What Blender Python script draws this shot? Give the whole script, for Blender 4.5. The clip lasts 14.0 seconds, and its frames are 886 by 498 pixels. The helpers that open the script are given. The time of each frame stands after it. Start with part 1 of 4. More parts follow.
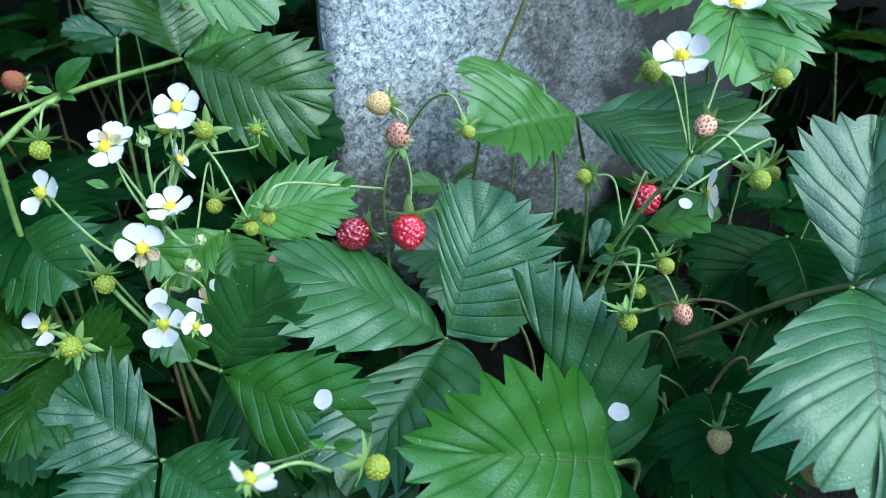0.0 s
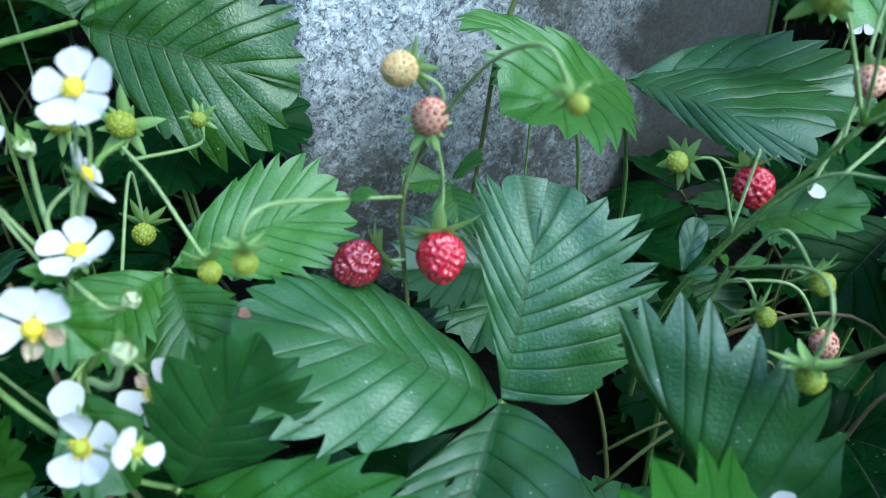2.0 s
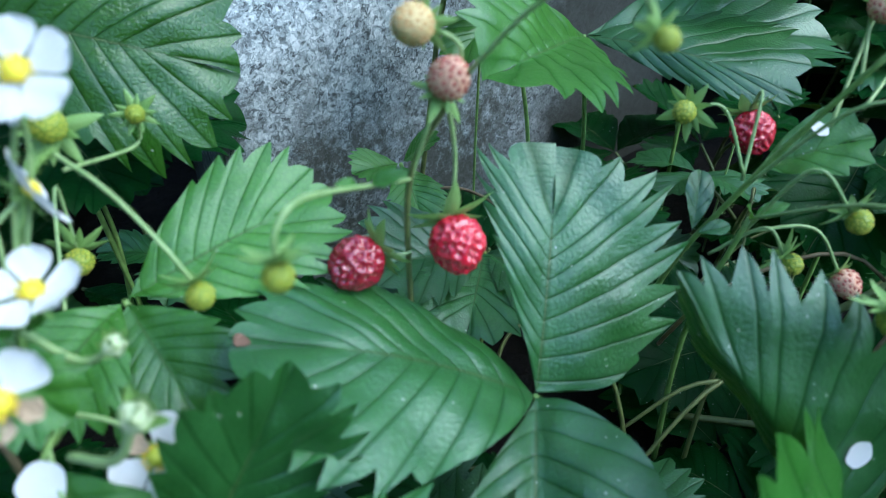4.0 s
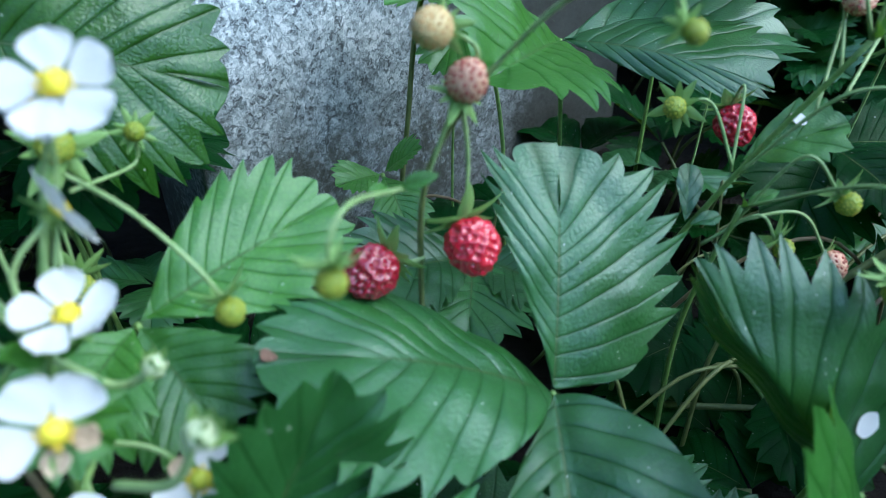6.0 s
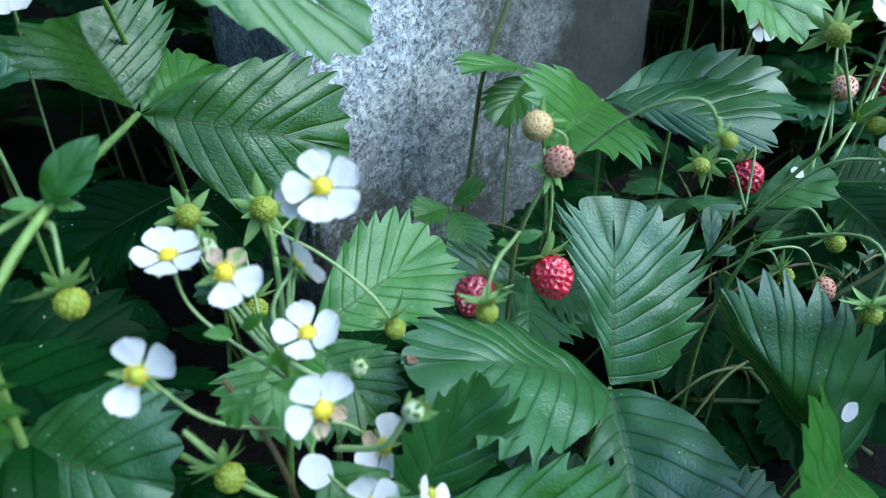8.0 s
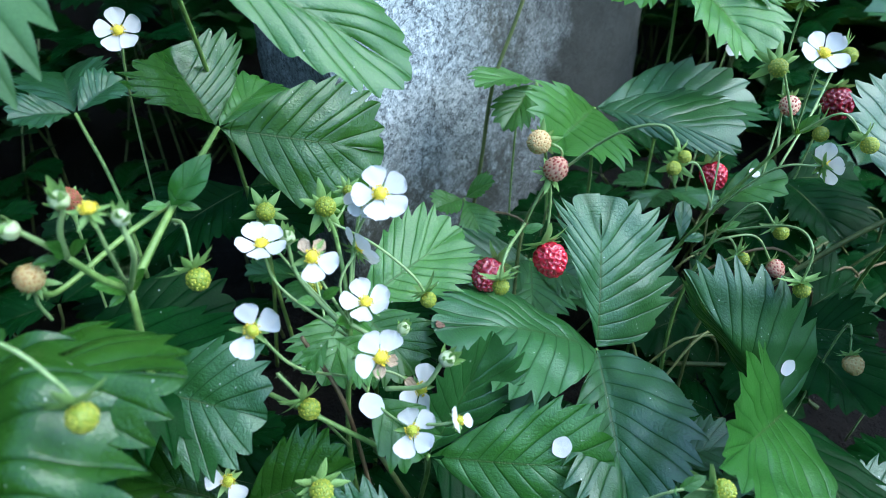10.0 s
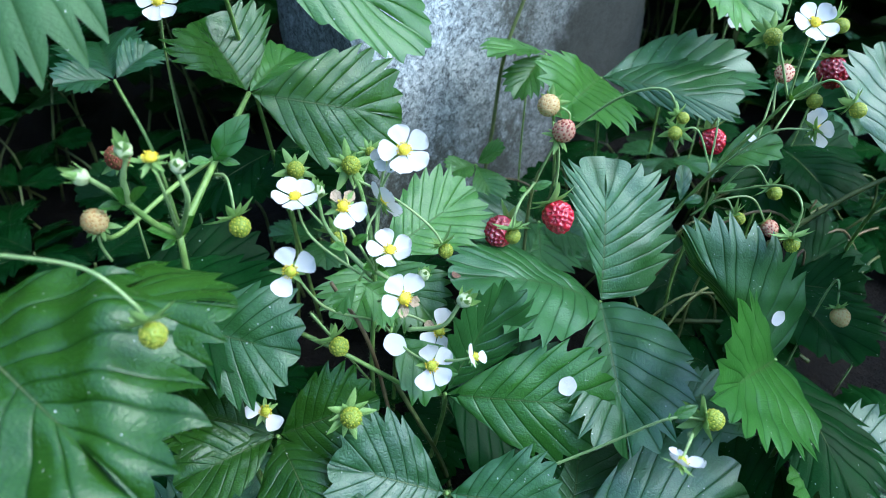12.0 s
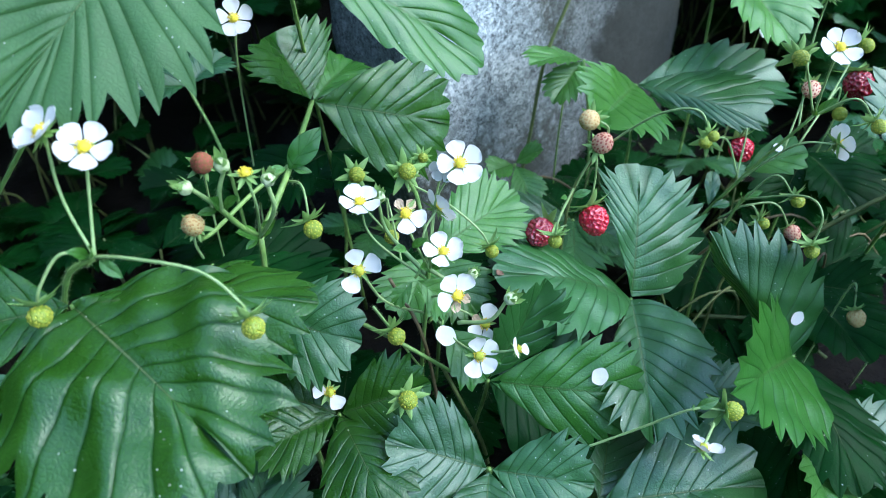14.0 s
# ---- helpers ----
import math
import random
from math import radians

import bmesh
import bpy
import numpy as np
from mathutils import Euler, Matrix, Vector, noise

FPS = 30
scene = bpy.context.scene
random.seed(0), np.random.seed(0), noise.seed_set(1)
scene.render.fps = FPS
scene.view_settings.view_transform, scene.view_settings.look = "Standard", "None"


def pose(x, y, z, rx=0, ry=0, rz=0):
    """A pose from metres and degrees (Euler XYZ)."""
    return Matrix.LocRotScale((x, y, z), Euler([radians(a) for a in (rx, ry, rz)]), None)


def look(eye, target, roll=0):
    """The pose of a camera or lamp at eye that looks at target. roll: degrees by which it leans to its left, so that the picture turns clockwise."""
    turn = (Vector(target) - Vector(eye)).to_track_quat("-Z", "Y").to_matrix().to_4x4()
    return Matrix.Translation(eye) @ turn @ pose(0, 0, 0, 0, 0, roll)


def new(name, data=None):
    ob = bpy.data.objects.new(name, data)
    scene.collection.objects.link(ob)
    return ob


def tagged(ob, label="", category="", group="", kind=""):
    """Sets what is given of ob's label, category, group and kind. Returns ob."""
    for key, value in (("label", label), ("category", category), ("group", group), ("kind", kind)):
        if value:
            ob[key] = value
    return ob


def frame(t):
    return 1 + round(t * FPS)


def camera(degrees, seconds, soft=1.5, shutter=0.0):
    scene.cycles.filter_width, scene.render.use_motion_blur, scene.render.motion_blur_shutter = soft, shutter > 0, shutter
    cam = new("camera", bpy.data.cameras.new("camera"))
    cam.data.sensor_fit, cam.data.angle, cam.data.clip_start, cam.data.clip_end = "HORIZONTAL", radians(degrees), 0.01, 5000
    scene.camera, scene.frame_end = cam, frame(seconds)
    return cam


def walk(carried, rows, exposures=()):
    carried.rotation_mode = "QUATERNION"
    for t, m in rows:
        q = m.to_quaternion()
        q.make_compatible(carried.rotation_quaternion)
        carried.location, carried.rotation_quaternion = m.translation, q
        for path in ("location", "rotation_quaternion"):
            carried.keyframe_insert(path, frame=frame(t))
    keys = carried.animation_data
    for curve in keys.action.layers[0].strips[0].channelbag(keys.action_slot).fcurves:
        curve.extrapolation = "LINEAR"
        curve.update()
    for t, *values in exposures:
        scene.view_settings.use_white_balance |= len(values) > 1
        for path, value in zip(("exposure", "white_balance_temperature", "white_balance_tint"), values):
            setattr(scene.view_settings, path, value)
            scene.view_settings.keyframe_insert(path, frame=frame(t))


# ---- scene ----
cam = camera(64.2, 14.0, soft=0.8)
METRES, EYE, TILT, LEAN, TURN = 0.33, 0.25, -32.0, 0.0, 0.0
ROWS = [
    (0.0, 0.0154, -0.0010, 0.0019, 0.983, -0.171, -0.099),
    (0.5, -0.0097, 0.0807, 0.0062, -0.284, -0.525, 0.743),
    (1.0, -0.0330, 0.1575, 0.0036, -1.501, -1.088, 1.545),
    (1.5, -0.0733, 0.2045, 0.0390, -3.018, -1.522, 2.517),
    (2.0, -0.0850, 0.2552, 0.0446, -5.005, -1.936, 3.729),
    (2.5, -0.1271, 0.2885, 0.0454, -7.502, -2.419, 5.352),
    (3.0, -0.1561, 0.3154, 0.0412, -10.449, -3.073, 7.074),
    (3.5, -0.1676, 0.3334, 0.0459, -13.187, -3.786, 8.826),
    (6.0, -0.2246, 0.3593, 0.0545, -20.482, -3.883, 13.355),
    (6.5, -0.2502, 0.3441, 0.0505, -20.751, -3.763, 13.415),
    (7.0, -0.2809, 0.3116, 0.0764, -20.950, -3.502, 13.536),
    (7.5, -0.3213, 0.2895, 0.0956, -20.769, -3.512, 13.357),
    (8.0, -0.3478, 0.2351, 0.1104, -20.648, -3.812, 13.297),
    (10.5, -0.4365, 0.0778, 0.1306, -20.467, -5.787, 13.251),
    (11.0, -0.4488, 0.0684, 0.1220, -20.304, -6.173, 13.195),
    (11.5, -0.4497, 0.0537, 0.1121, -20.173, -6.620, 13.135),
    (12.0, -0.4576, 0.0349, 0.1177, -20.022, -6.998, 13.101),
    (12.5, -0.4680, 0.0198, 0.1317, -19.864, -7.347, 13.094),
    (13.0, -0.5012, 0.0001, 0.1485, -19.206, -7.586, 12.774),
    (13.5, -0.5047, -0.0250, 0.1554, -18.570, -7.867, 12.460),
    (14.0, -0.5037, -0.0297, 0.1573, -18.015, -8.169, 12.182),
]
walk(cam, [(t, pose(0, 0, EYE, TILT, LEAN, TURN) @ pose(METRES * x, METRES * y, METRES * z, 90 + pitch, roll, yaw)) for t, x, y, z, yaw, pitch, roll in ROWS], [(0.0, 0.69, 6050, 2), (3.0, 0.68, 5900, 1), (7.5, 0.57, 5900, 2), (10.5, 0.80, 6000, 3), (14.0, 0.84, 6050, 4)])
cam.data.dof.use_dof, cam.data.dof.focus_distance, cam.data.dof.aperture_fstop = True, 0.27, 15.0

# world: soft light of an overcast sky above the bed
world = bpy.data.worlds.new("sky")
scene.world = world
world.use_nodes = True
wn, wl = world.node_tree.nodes, world.node_tree.links
sky = wn.new("ShaderNodeTexSky")
sky.sky_type, sky.sun_disc = "NISHITA", False
sky.sun_elevation, sky.sun_rotation = radians(51), radians(122)
wl.new(sky.outputs["Color"], wn["Background"].inputs["Color"])
wn["Background"].inputs["Strength"].default_value = 0.52
sun = new("sun", bpy.data.lights.new("sun", "SUN"))
sun.data.energy, sun.data.angle, sun.data.color = 1.0, radians(40), (1.0, 0.99, 0.97)
sun.matrix_world = look((1.35, -0.85, 2.0), (0, 0.2, 0.1))


# ---- materials ----
def material(name, rough=0.5, spec=0.5):
    m = bpy.data.materials.new(name)
    m.use_nodes = True
    n = m.node_tree.nodes
    b = n["Principled BSDF"]
    b.inputs["Roughness"].default_value = rough
    b.inputs["Specular IOR Level"].default_value = spec
    return m, n, m.node_tree.links, b


def ramp(n, l, source, stops):
    r = n.new("ShaderNodeValToRGB")
    e = r.color_ramp.elements
    while len(e) < len(stops):
        e.new(0.5)
    for k, (p, c) in zip(e, stops):
        k.position, k.color = p, (*c, 1) if len(c) == 3 else c
    l.new(source, r.inputs["Fac"])
    return r.outputs["Color"]


def mixed(n, l, fac, a, b, blend="MIX"):
    x = n.new("ShaderNodeMix")
    x.data_type, x.blend_type = "RGBA", blend
    for socket, value in ((x.inputs[0], fac), (x.inputs[6], a), (x.inputs[7], b)):
        if isinstance(value, (int, float)):
            socket.default_value = value
        elif isinstance(value, tuple):
            socket.default_value = (*value, 1)
        else:
            l.new(value, socket)
    return x.outputs[2]


def calc(n, l, op, a, b=0.0, clamp=False):
    x = n.new("ShaderNodeMath")
    x.operation, x.use_clamp = op, clamp
    for socket, value in zip(x.inputs, (a, b)):
        if isinstance(value, (int, float)):
            socket.default_value = value
        else:
            l.new(value, socket)
    return x.outputs[0]


def noise_at(n, l, scale, detail=3.0, where="Object", rough=0.5):
    c = n.new("ShaderNodeTexCoord")
    t = n.new("ShaderNodeTexNoise")
    t.inputs["Scale"].default_value, t.inputs["Detail"].default_value = scale, detail
    t.inputs["Roughness"].default_value = rough
    l.new(c.outputs[where], t.inputs["Vector"])
    return t.outputs["Fac"]


def bumped(n, l, b, height, strength, distance):
    x = n.new("ShaderNodeBump")
    x.inputs["Strength"].default_value, x.inputs["Distance"].default_value = strength, distance
    l.new(height, x.inputs["Height"])
    l.new(x.outputs["Normal"], b.inputs["Normal"])


def leaf_material(name, dark, light, vein, rough=0.42, through_light=0.22, gloss=0.55):
    """A leaf: uv.x counts the side veins, uv.y runs from the midrib to the margin."""
    m, n, l, b = material(name, rough, gloss)
    b.inputs["Specular Tint"].default_value = (0.86, 1.0, 1.0, 1.0)
    uv = n.new("ShaderNodeUVMap")
    sep = n.new("ShaderNodeSeparateXYZ")
    l.new(uv.outputs["UV"], sep.inputs[0])
    phase = calc(n, l, "FRACT", sep.outputs[0])
    off = calc(n, l, "ABSOLUTE", calc(n, l, "SUBTRACT", phase, 0.5))
    side_vein = calc(n, l, "SUBTRACT", 1.0, calc(n, l, "MULTIPLY", off, 16.0), True)
    mid = calc(n, l, "SUBTRACT", 1.0, calc(n, l, "MULTIPLY", calc(n, l, "ABSOLUTE", sep.outputs[1]), 26.0), True)
    soft_vein = calc(n, l, "SUBTRACT", 1.0, calc(n, l, "MULTIPLY", off, 4.5), True)
    veins = calc(n, l, "MAXIMUM", calc(n, l, "ADD", calc(n, l, "MULTIPLY", side_vein, 0.65), calc(n, l, "MULTIPLY", soft_vein, 0.25)), mid)
    # ladder of fine cross veins between the side veins
    rungs = n.new("ShaderNodeTexNoise")
    rungs.inputs["Scale"].default_value, rungs.inputs["Detail"].default_value = 1.0, 2.0
    grid = n.new("ShaderNodeVectorMath")
    grid.operation = "MULTIPLY"
    grid.inputs[1].default_value = (3.0, 34.0, 0.0)
    l.new(uv.outputs["UV"], grid.inputs[0])
    l.new(grid.outputs[0], rungs.inputs["Vector"])
    info = n.new("ShaderNodeObjectInfo")
    broad, fine = noise_at(n, l, 55, 3), noise_at(n, l, 900, 2)
    tone = calc(n, l, "ADD", calc(n, l, "MULTIPLY", broad, 0.75), calc(n, l, "MULTIPLY", calc(n, l, "SUBTRACT", info.outputs["Random"], 0.5), 0.45))
    body = ramp(n, l, tone, [(0.15, dark), (0.68, light)])
    body = mixed(n, l, calc(n, l, "MULTIPLY", calc(n, l, "SUBTRACT", fine, 0.5, True), 0.9), body, light)
    body = mixed(n, l, calc(n, l, "MULTIPLY", veins, 0.75), body, vein)
    l.new(calc(n, l, "MULTIPLY", gloss, calc(n, l, "SUBTRACT", 1.0, calc(n, l, "MULTIPLY", veins, 0.75), True)), b.inputs["Specular IOR Level"])
    rib = calc(n, l, "SUBTRACT", 1.0, calc(n, l, "MULTIPLY", calc(n, l, "ABSOLUTE", sep.outputs[1]), 70.0), True)
    body = mixed(n, l, calc(n, l, "MULTIPLY", rib, 0.8), body, (0.13, 0.17, 0.07))
    # small net of the finest veins
    c = n.new("ShaderNodeTexCoord")
    v = n.new("ShaderNodeTexVoronoi")
    v.feature, v.inputs["Scale"].default_value = "DISTANCE_TO_EDGE", 620
    l.new(c.outputs["Object"], v.inputs["Vector"])
    net = calc(n, l, "SUBTRACT", 1.0, calc(n, l, "MULTIPLY", v.outputs["Distance"], 7.0), True)
    body = mixed(n, l, calc(n, l, "MULTIPLY", net, 0.30), body, vein)
    # pale specks of pollen and dust
    s = n.new("ShaderNodeTexVoronoi")
    s.inputs["Scale"].default_value = 330
    l.new(c.outputs["Object"], s.inputs["Vector"])
    speck = calc(n, l, "MULTIPLY", calc(n, l, "LESS_THAN", s.outputs["Distance"], calc(n, l, "MULTIPLY", noise_at(n, l, 800, 1), 0.17)), calc(n, l, "GREATER_THAN", noise_at(n, l, 60, 2), 0.54))
    body = mixed(n, l, calc(n, l, "MULTIPLY", speck, 0.6), body, (0.55, 0.6, 0.5))
    l.new(body, b.inputs["Base Color"])
    l.new(calc(n, l, "ADD", rough - 0.08, calc(n, l, "MULTIPLY", broad, 0.2)), b.inputs["Roughness"])
    height = calc(n, l, "ADD", calc(n, l, "MULTIPLY", calc(n, l, "MINIMUM", v.outputs["Distance"], 0.25), 0.8), calc(n, l, "MULTIPLY", noise_at(n, l, 170, 2), 1.0))
    height = calc(n, l, "ADD", height, calc(n, l, "MULTIPLY", rungs.outputs["Fac"], 0.6))
    height = calc(n, l, "SUBTRACT", height, calc(n, l, "MULTIPLY", side_vein, 0.8))
    bumped(n, l, b, height, 0.32, 0.0008)
    t = n.new("ShaderNodeBsdfTranslucent")
    l.new(mixed(n, l, 0.5, body, (0.20, 0.42, 0.03)), t.inputs["Color"])
    mix = n.new("ShaderNodeMixShader")
    mix.inputs[0].default_value = through_light
    l.new(b.outputs[0], mix.inputs[1])
    l.new(t.outputs[0], mix.inputs[2])
    l.new(mix.outputs[0], n["Material Output"].inputs["Surface"])
    return m


LEAF = leaf_material("leaf_mature", (0.010, 0.062, 0.008), (0.030, 0.135, 0.022), (0.006, 0.034, 0.006), 0.40, 0.14, 0.95)
# near-black, dull leaf: the shade of the undergrowth is put into its colour
LEAF_SHADED = leaf_material("leaf_shaded", (0.002, 0.018, 0.003), (0.007, 0.050, 0.008), (0.001, 0.011, 0.002), 0.38, 0.10, 0.06)
LEAF_GLOSSY = leaf_material("leaf_glossy", (0.012, 0.052, 0.004), (0.032, 0.105, 0.010), (0.004, 0.026, 0.004), 0.26, 0.12, 0.50)
LEAF_PALE = leaf_material("leaf_pale", (0.030, 0.090, 0.022), (0.058, 0.150, 0.044), (0.022, 0.066, 0.018), 0.50, 0.20, 0.40)
LEAF_LUSH = leaf_material("leaf_lush", (0.016, 0.090, 0.006), (0.042, 0.175, 0.014), (0.008, 0.050, 0.005), 0.38, 0.20, 0.80)
LEAF_FRESH = leaf_material("leaf_fresh", (0.026, 0.112, 0.007), (0.070, 0.228, 0.018), (0.012, 0.075, 0.005), 0.42, 0.24, 0.90)


def plain(name, c1, c2, scale, rough=0.5, bump=0.0, spec=0.5, sub=0.0, through_light=0.0):
    m, n, l, b = material(name, rough, spec)
    info = n.new("ShaderNodeObjectInfo")
    f = noise_at(n, l, scale, 4)
    tone = calc(n, l, "ADD", calc(n, l, "MULTIPLY", f, 0.8), calc(n, l, "MULTIPLY", info.outputs["Random"], 0.2))
    col = ramp(n, l, tone, [(0.28, c1), (0.72, c2)])
    l.new(col, b.inputs["Base Color"])
    if bump:
        bumped(n, l, b, noise_at(n, l, scale * 4, 3), bump, 0.0004)
    if sub:
        b.inputs["Subsurface Weight"].default_value = sub
        b.inputs["Subsurface Radius"].default_value = (0.004, 0.003, 0.002)
        b.inputs["Subsurface Scale"].default_value = 0.4
    if through_light:
        t = n.new("ShaderNodeBsdfTranslucent")
        l.new(col, t.inputs["Color"])
        mix = n.new("ShaderNodeMixShader")
        mix.inputs[0].default_value = through_light
        l.new(b.outputs[0], mix.inputs[1])
        l.new(t.outputs[0], mix.inputs[2])
        l.new(mix.outputs[0], n["Material Output"].inputs["Surface"])
    return m


STEM = plain("stem_green", (0.10, 0.20, 0.045), (0.22, 0.36, 0.09), 300, 0.5, 0.3)
PEDICEL = plain("stem_pale", (0.17, 0.29, 0.09), (0.30, 0.42, 0.17), 300, 0.5, 0.3)
# darker copy of the stem green with shade put into its colour
STEM_SHADED = plain("stem_shaded", (0.05, 0.08, 0.02), (0.14, 0.17, 0.05), 200, 0.6, 0.3)
STEM_RED = plain("stem_reddish", (0.10, 0.06, 0.03), (0.20, 0.16, 0.07), 200, 0.55, 0.3)
SEPAL = plain("sepal_green", (0.15, 0.31, 0.06), (0.29, 0.46, 0.15), 350, 0.5, 0.3, through_light=0.25)
PETAL = plain("petal_white", (0.68, 0.69, 0.68), (0.78, 0.79, 0.77), 260, 0.55, 0.15, 0.3, through_light=0.3)
PETAL_DRY = plain("petal_withered", (0.42, 0.30, 0.18), (0.66, 0.55, 0.40), 500, 0.7, 0.4, 0.3, through_light=0.2)
WITHERED = plain("leaf_withered", (0.10, 0.055, 0.035), (0.24, 0.15, 0.10), 500, 0.7, 0.4, 0.3)
POLLEN = plain("anther_yellow", (0.70, 0.52, 0.02), (0.84, 0.68, 0.07), 600, 0.6)
BUD = plain("bud_pale_green", (0.34, 0.44, 0.18), (0.58, 0.64, 0.42), 300, 0.55, 0.2)
HEAD_GREEN = plain("receptacle_green", (0.30, 0.36, 0.02), (0.52, 0.55, 0.05), 500, 0.5)
HEAD_YELLOW = plain("receptacle_yellow", (0.65, 0.55, 0.02), (0.82, 0.72, 0.06), 500, 0.5)
FLESH_RED = plain("ripe_flesh", (0.40, 0.006, 0.020), (0.58, 0.016, 0.045), 300, 0.13, 0.15, 1.0, 0.2)
FLESH_DARKRED = plain("very_ripe_flesh", (0.20, 0.003, 0.014), (0.33, 0.008, 0.028), 300, 0.14, 0.15, 1.0, 0.2)
FLESH_PINK = plain("ripening_flesh", (0.55, 0.26, 0.17), (0.70, 0.50, 0.33), 250, 0.4, 0.15, 0.5, 0.2)
FLESH_CREAM = plain("unripe_flesh", (0.40, 0.29, 0.10), (0.58, 0.46, 0.22), 250, 0.4, 0.15, 0.5, 0.2)
FLESH_BROWN = plain("shrivelled_flesh", (0.13, 0.055, 0.028), (0.30, 0.15, 0.06), 350, 0.55, 0.3, 0.3)
FLESH_GREEN = plain("green_flesh", (0.15, 0.23, 0.02), (0.29, 0.36, 0.04), 250, 0.45, 0.2, 0.5, 0.1)
SEED_RED = plain("achene_red", (0.30, 0.05, 0.04), (0.48, 0.14, 0.09), 400, 0.4)
SEED_PINK = plain("achene_pale_red", (0.48, 0.06, 0.07), (0.68, 0.18, 0.15), 400, 0.3)
SEED_BROWN = plain("achene_brown", (0.34, 0.16, 0.06), (0.50, 0.34, 0.12), 400, 0.5)
SEED_YELLOW = plain("achene_yellow", (0.34, 0.35, 0.03), (0.52, 0.50, 0.06), 400, 0.45)


def granite():
    m, n, l, b = material("granite", 0.7, 0.35)
    c = n.new("ShaderNodeTexCoord")
    warp = n.new("ShaderNodeTexNoise")
    warp.inputs["Scale"].default_value, warp.inputs["Detail"].default_value = 330, 4
    l.new(c.outputs["Object"], warp.inputs["Vector"])
    place = mixed(n, l, 0.006, c.outputs["Object"], warp.outputs["Color"], "ADD")
    cells = []
    for scale in (380, 900):
        v = n.new("ShaderNodeTexVoronoi")
        v.inputs["Scale"].default_value = scale
        l.new(place, v.inputs["Vector"])
        s = n.new("ShaderNodeSeparateXYZ")
        l.new(v.outputs["Color"], s.inputs[0])
        cells.append(s.outputs[0])
    cloud, grit = noise_at(n, l, 70, 5, rough=0.6), noise_at(n, l, 640, 6, rough=0.75)
    pick = calc(n, l, "ADD", calc(n, l, "MULTIPLY", cells[0], 0.20), calc(n, l, "MULTIPLY", cells[1], 0.26))
    pick = calc(n, l, "ADD", pick, calc(n, l, "MULTIPLY", cloud, 0.42))
    pick = calc(n, l, "ADD", pick, calc(n, l, "MULTIPLY", grit, 0.55))
    col = ramp(n, l, pick, [(0.50, (0.050, 0.06, 0.066)), (0.59, (0.145, 0.172, 0.175)), (0.69, (0.30, 0.350, 0.352)), (0.80, (0.46, 0.515, 0.512)), (0.92, (0.68, 0.73, 0.72))])
    # blotchy darkening towards the right end and the foot
    blotch = ramp(n, l, noise_at(n, l, 17, 5, rough=0.62), [(0.40, (0, 0, 0)), (0.66, (1, 1, 1))])
    fine = ramp(n, l, noise_at(n, l, 150, 5, rough=0.75), [(0.34, (0.35, 0.35, 0.35)), (0.60, (1, 1, 1))])
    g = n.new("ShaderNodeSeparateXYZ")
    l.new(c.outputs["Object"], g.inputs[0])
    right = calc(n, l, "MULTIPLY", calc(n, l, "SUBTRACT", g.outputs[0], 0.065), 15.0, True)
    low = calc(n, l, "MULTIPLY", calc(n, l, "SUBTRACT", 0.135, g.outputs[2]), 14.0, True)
    # left flank: its shade, turned from the light, is put into the colour
    flank_shade = calc(n, l, "MULTIPLY", calc(n, l, "GREATER_THAN", g.outputs[1], 0.004), calc(n, l, "LESS_THAN", g.outputs[0], calc(n, l, "ADD", calc(n, l, "MULTIPLY", g.outputs[1], 0.2), 0.006)))
    darkening = calc(n, l, "MULTIPLY", calc(n, l, "MULTIPLY", calc(n, l, "ADD", blotch, 0.8), calc(n, l, "MAXIMUM", right, low)), fine, True)
    # the right end turns almost black
    right_dark = calc(n, l, "MULTIPLY", calc(n, l, "ADD", calc(n, l, "SUBTRACT", g.outputs[0], 0.125), calc(n, l, "MULTIPLY", calc(n, l, "SUBTRACT", blotch, 0.5), 0.04)), 17.0, True)
    darkening = calc(n, l, "MAXIMUM", calc(n, l, "MULTIPLY", darkening, 0.93), calc(n, l, "MULTIPLY", flank_shade, calc(n, l, "ADD", calc(n, l, "MULTIPLY", fine, 0.3), 0.38)))
    col = mixed(n, l, calc(n, l, "MULTIPLY", darkening, calc(n, l, "SUBTRACT", 1.0, right_dark, True)), col, (0.050, 0.052, 0.036))
    col = mixed(n, l, calc(n, l, "MULTIPLY", right_dark, 0.96), col, (0.018, 0.020, 0.014))
    l.new(col, b.inputs["Base Color"])
    bumped(n, l, b, pick, 0.5, 0.0012)
    return m


def soil():
    m, n, l, b = material("soil", 0.95, 0.2)
    f = noise_at(n, l, 60, 6, rough=0.65)
    # soil tones taken down to near black, with the gaps' deep shade in them
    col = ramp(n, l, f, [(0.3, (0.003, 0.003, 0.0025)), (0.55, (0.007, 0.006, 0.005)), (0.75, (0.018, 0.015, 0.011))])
    l.new(col, b.inputs["Base Color"])
    bumped(n, l, b, noise_at(n, l, 220, 5, rough=0.7), 1.0, 0.006)
    return m


GRANITE, SOIL = granite(), soil()


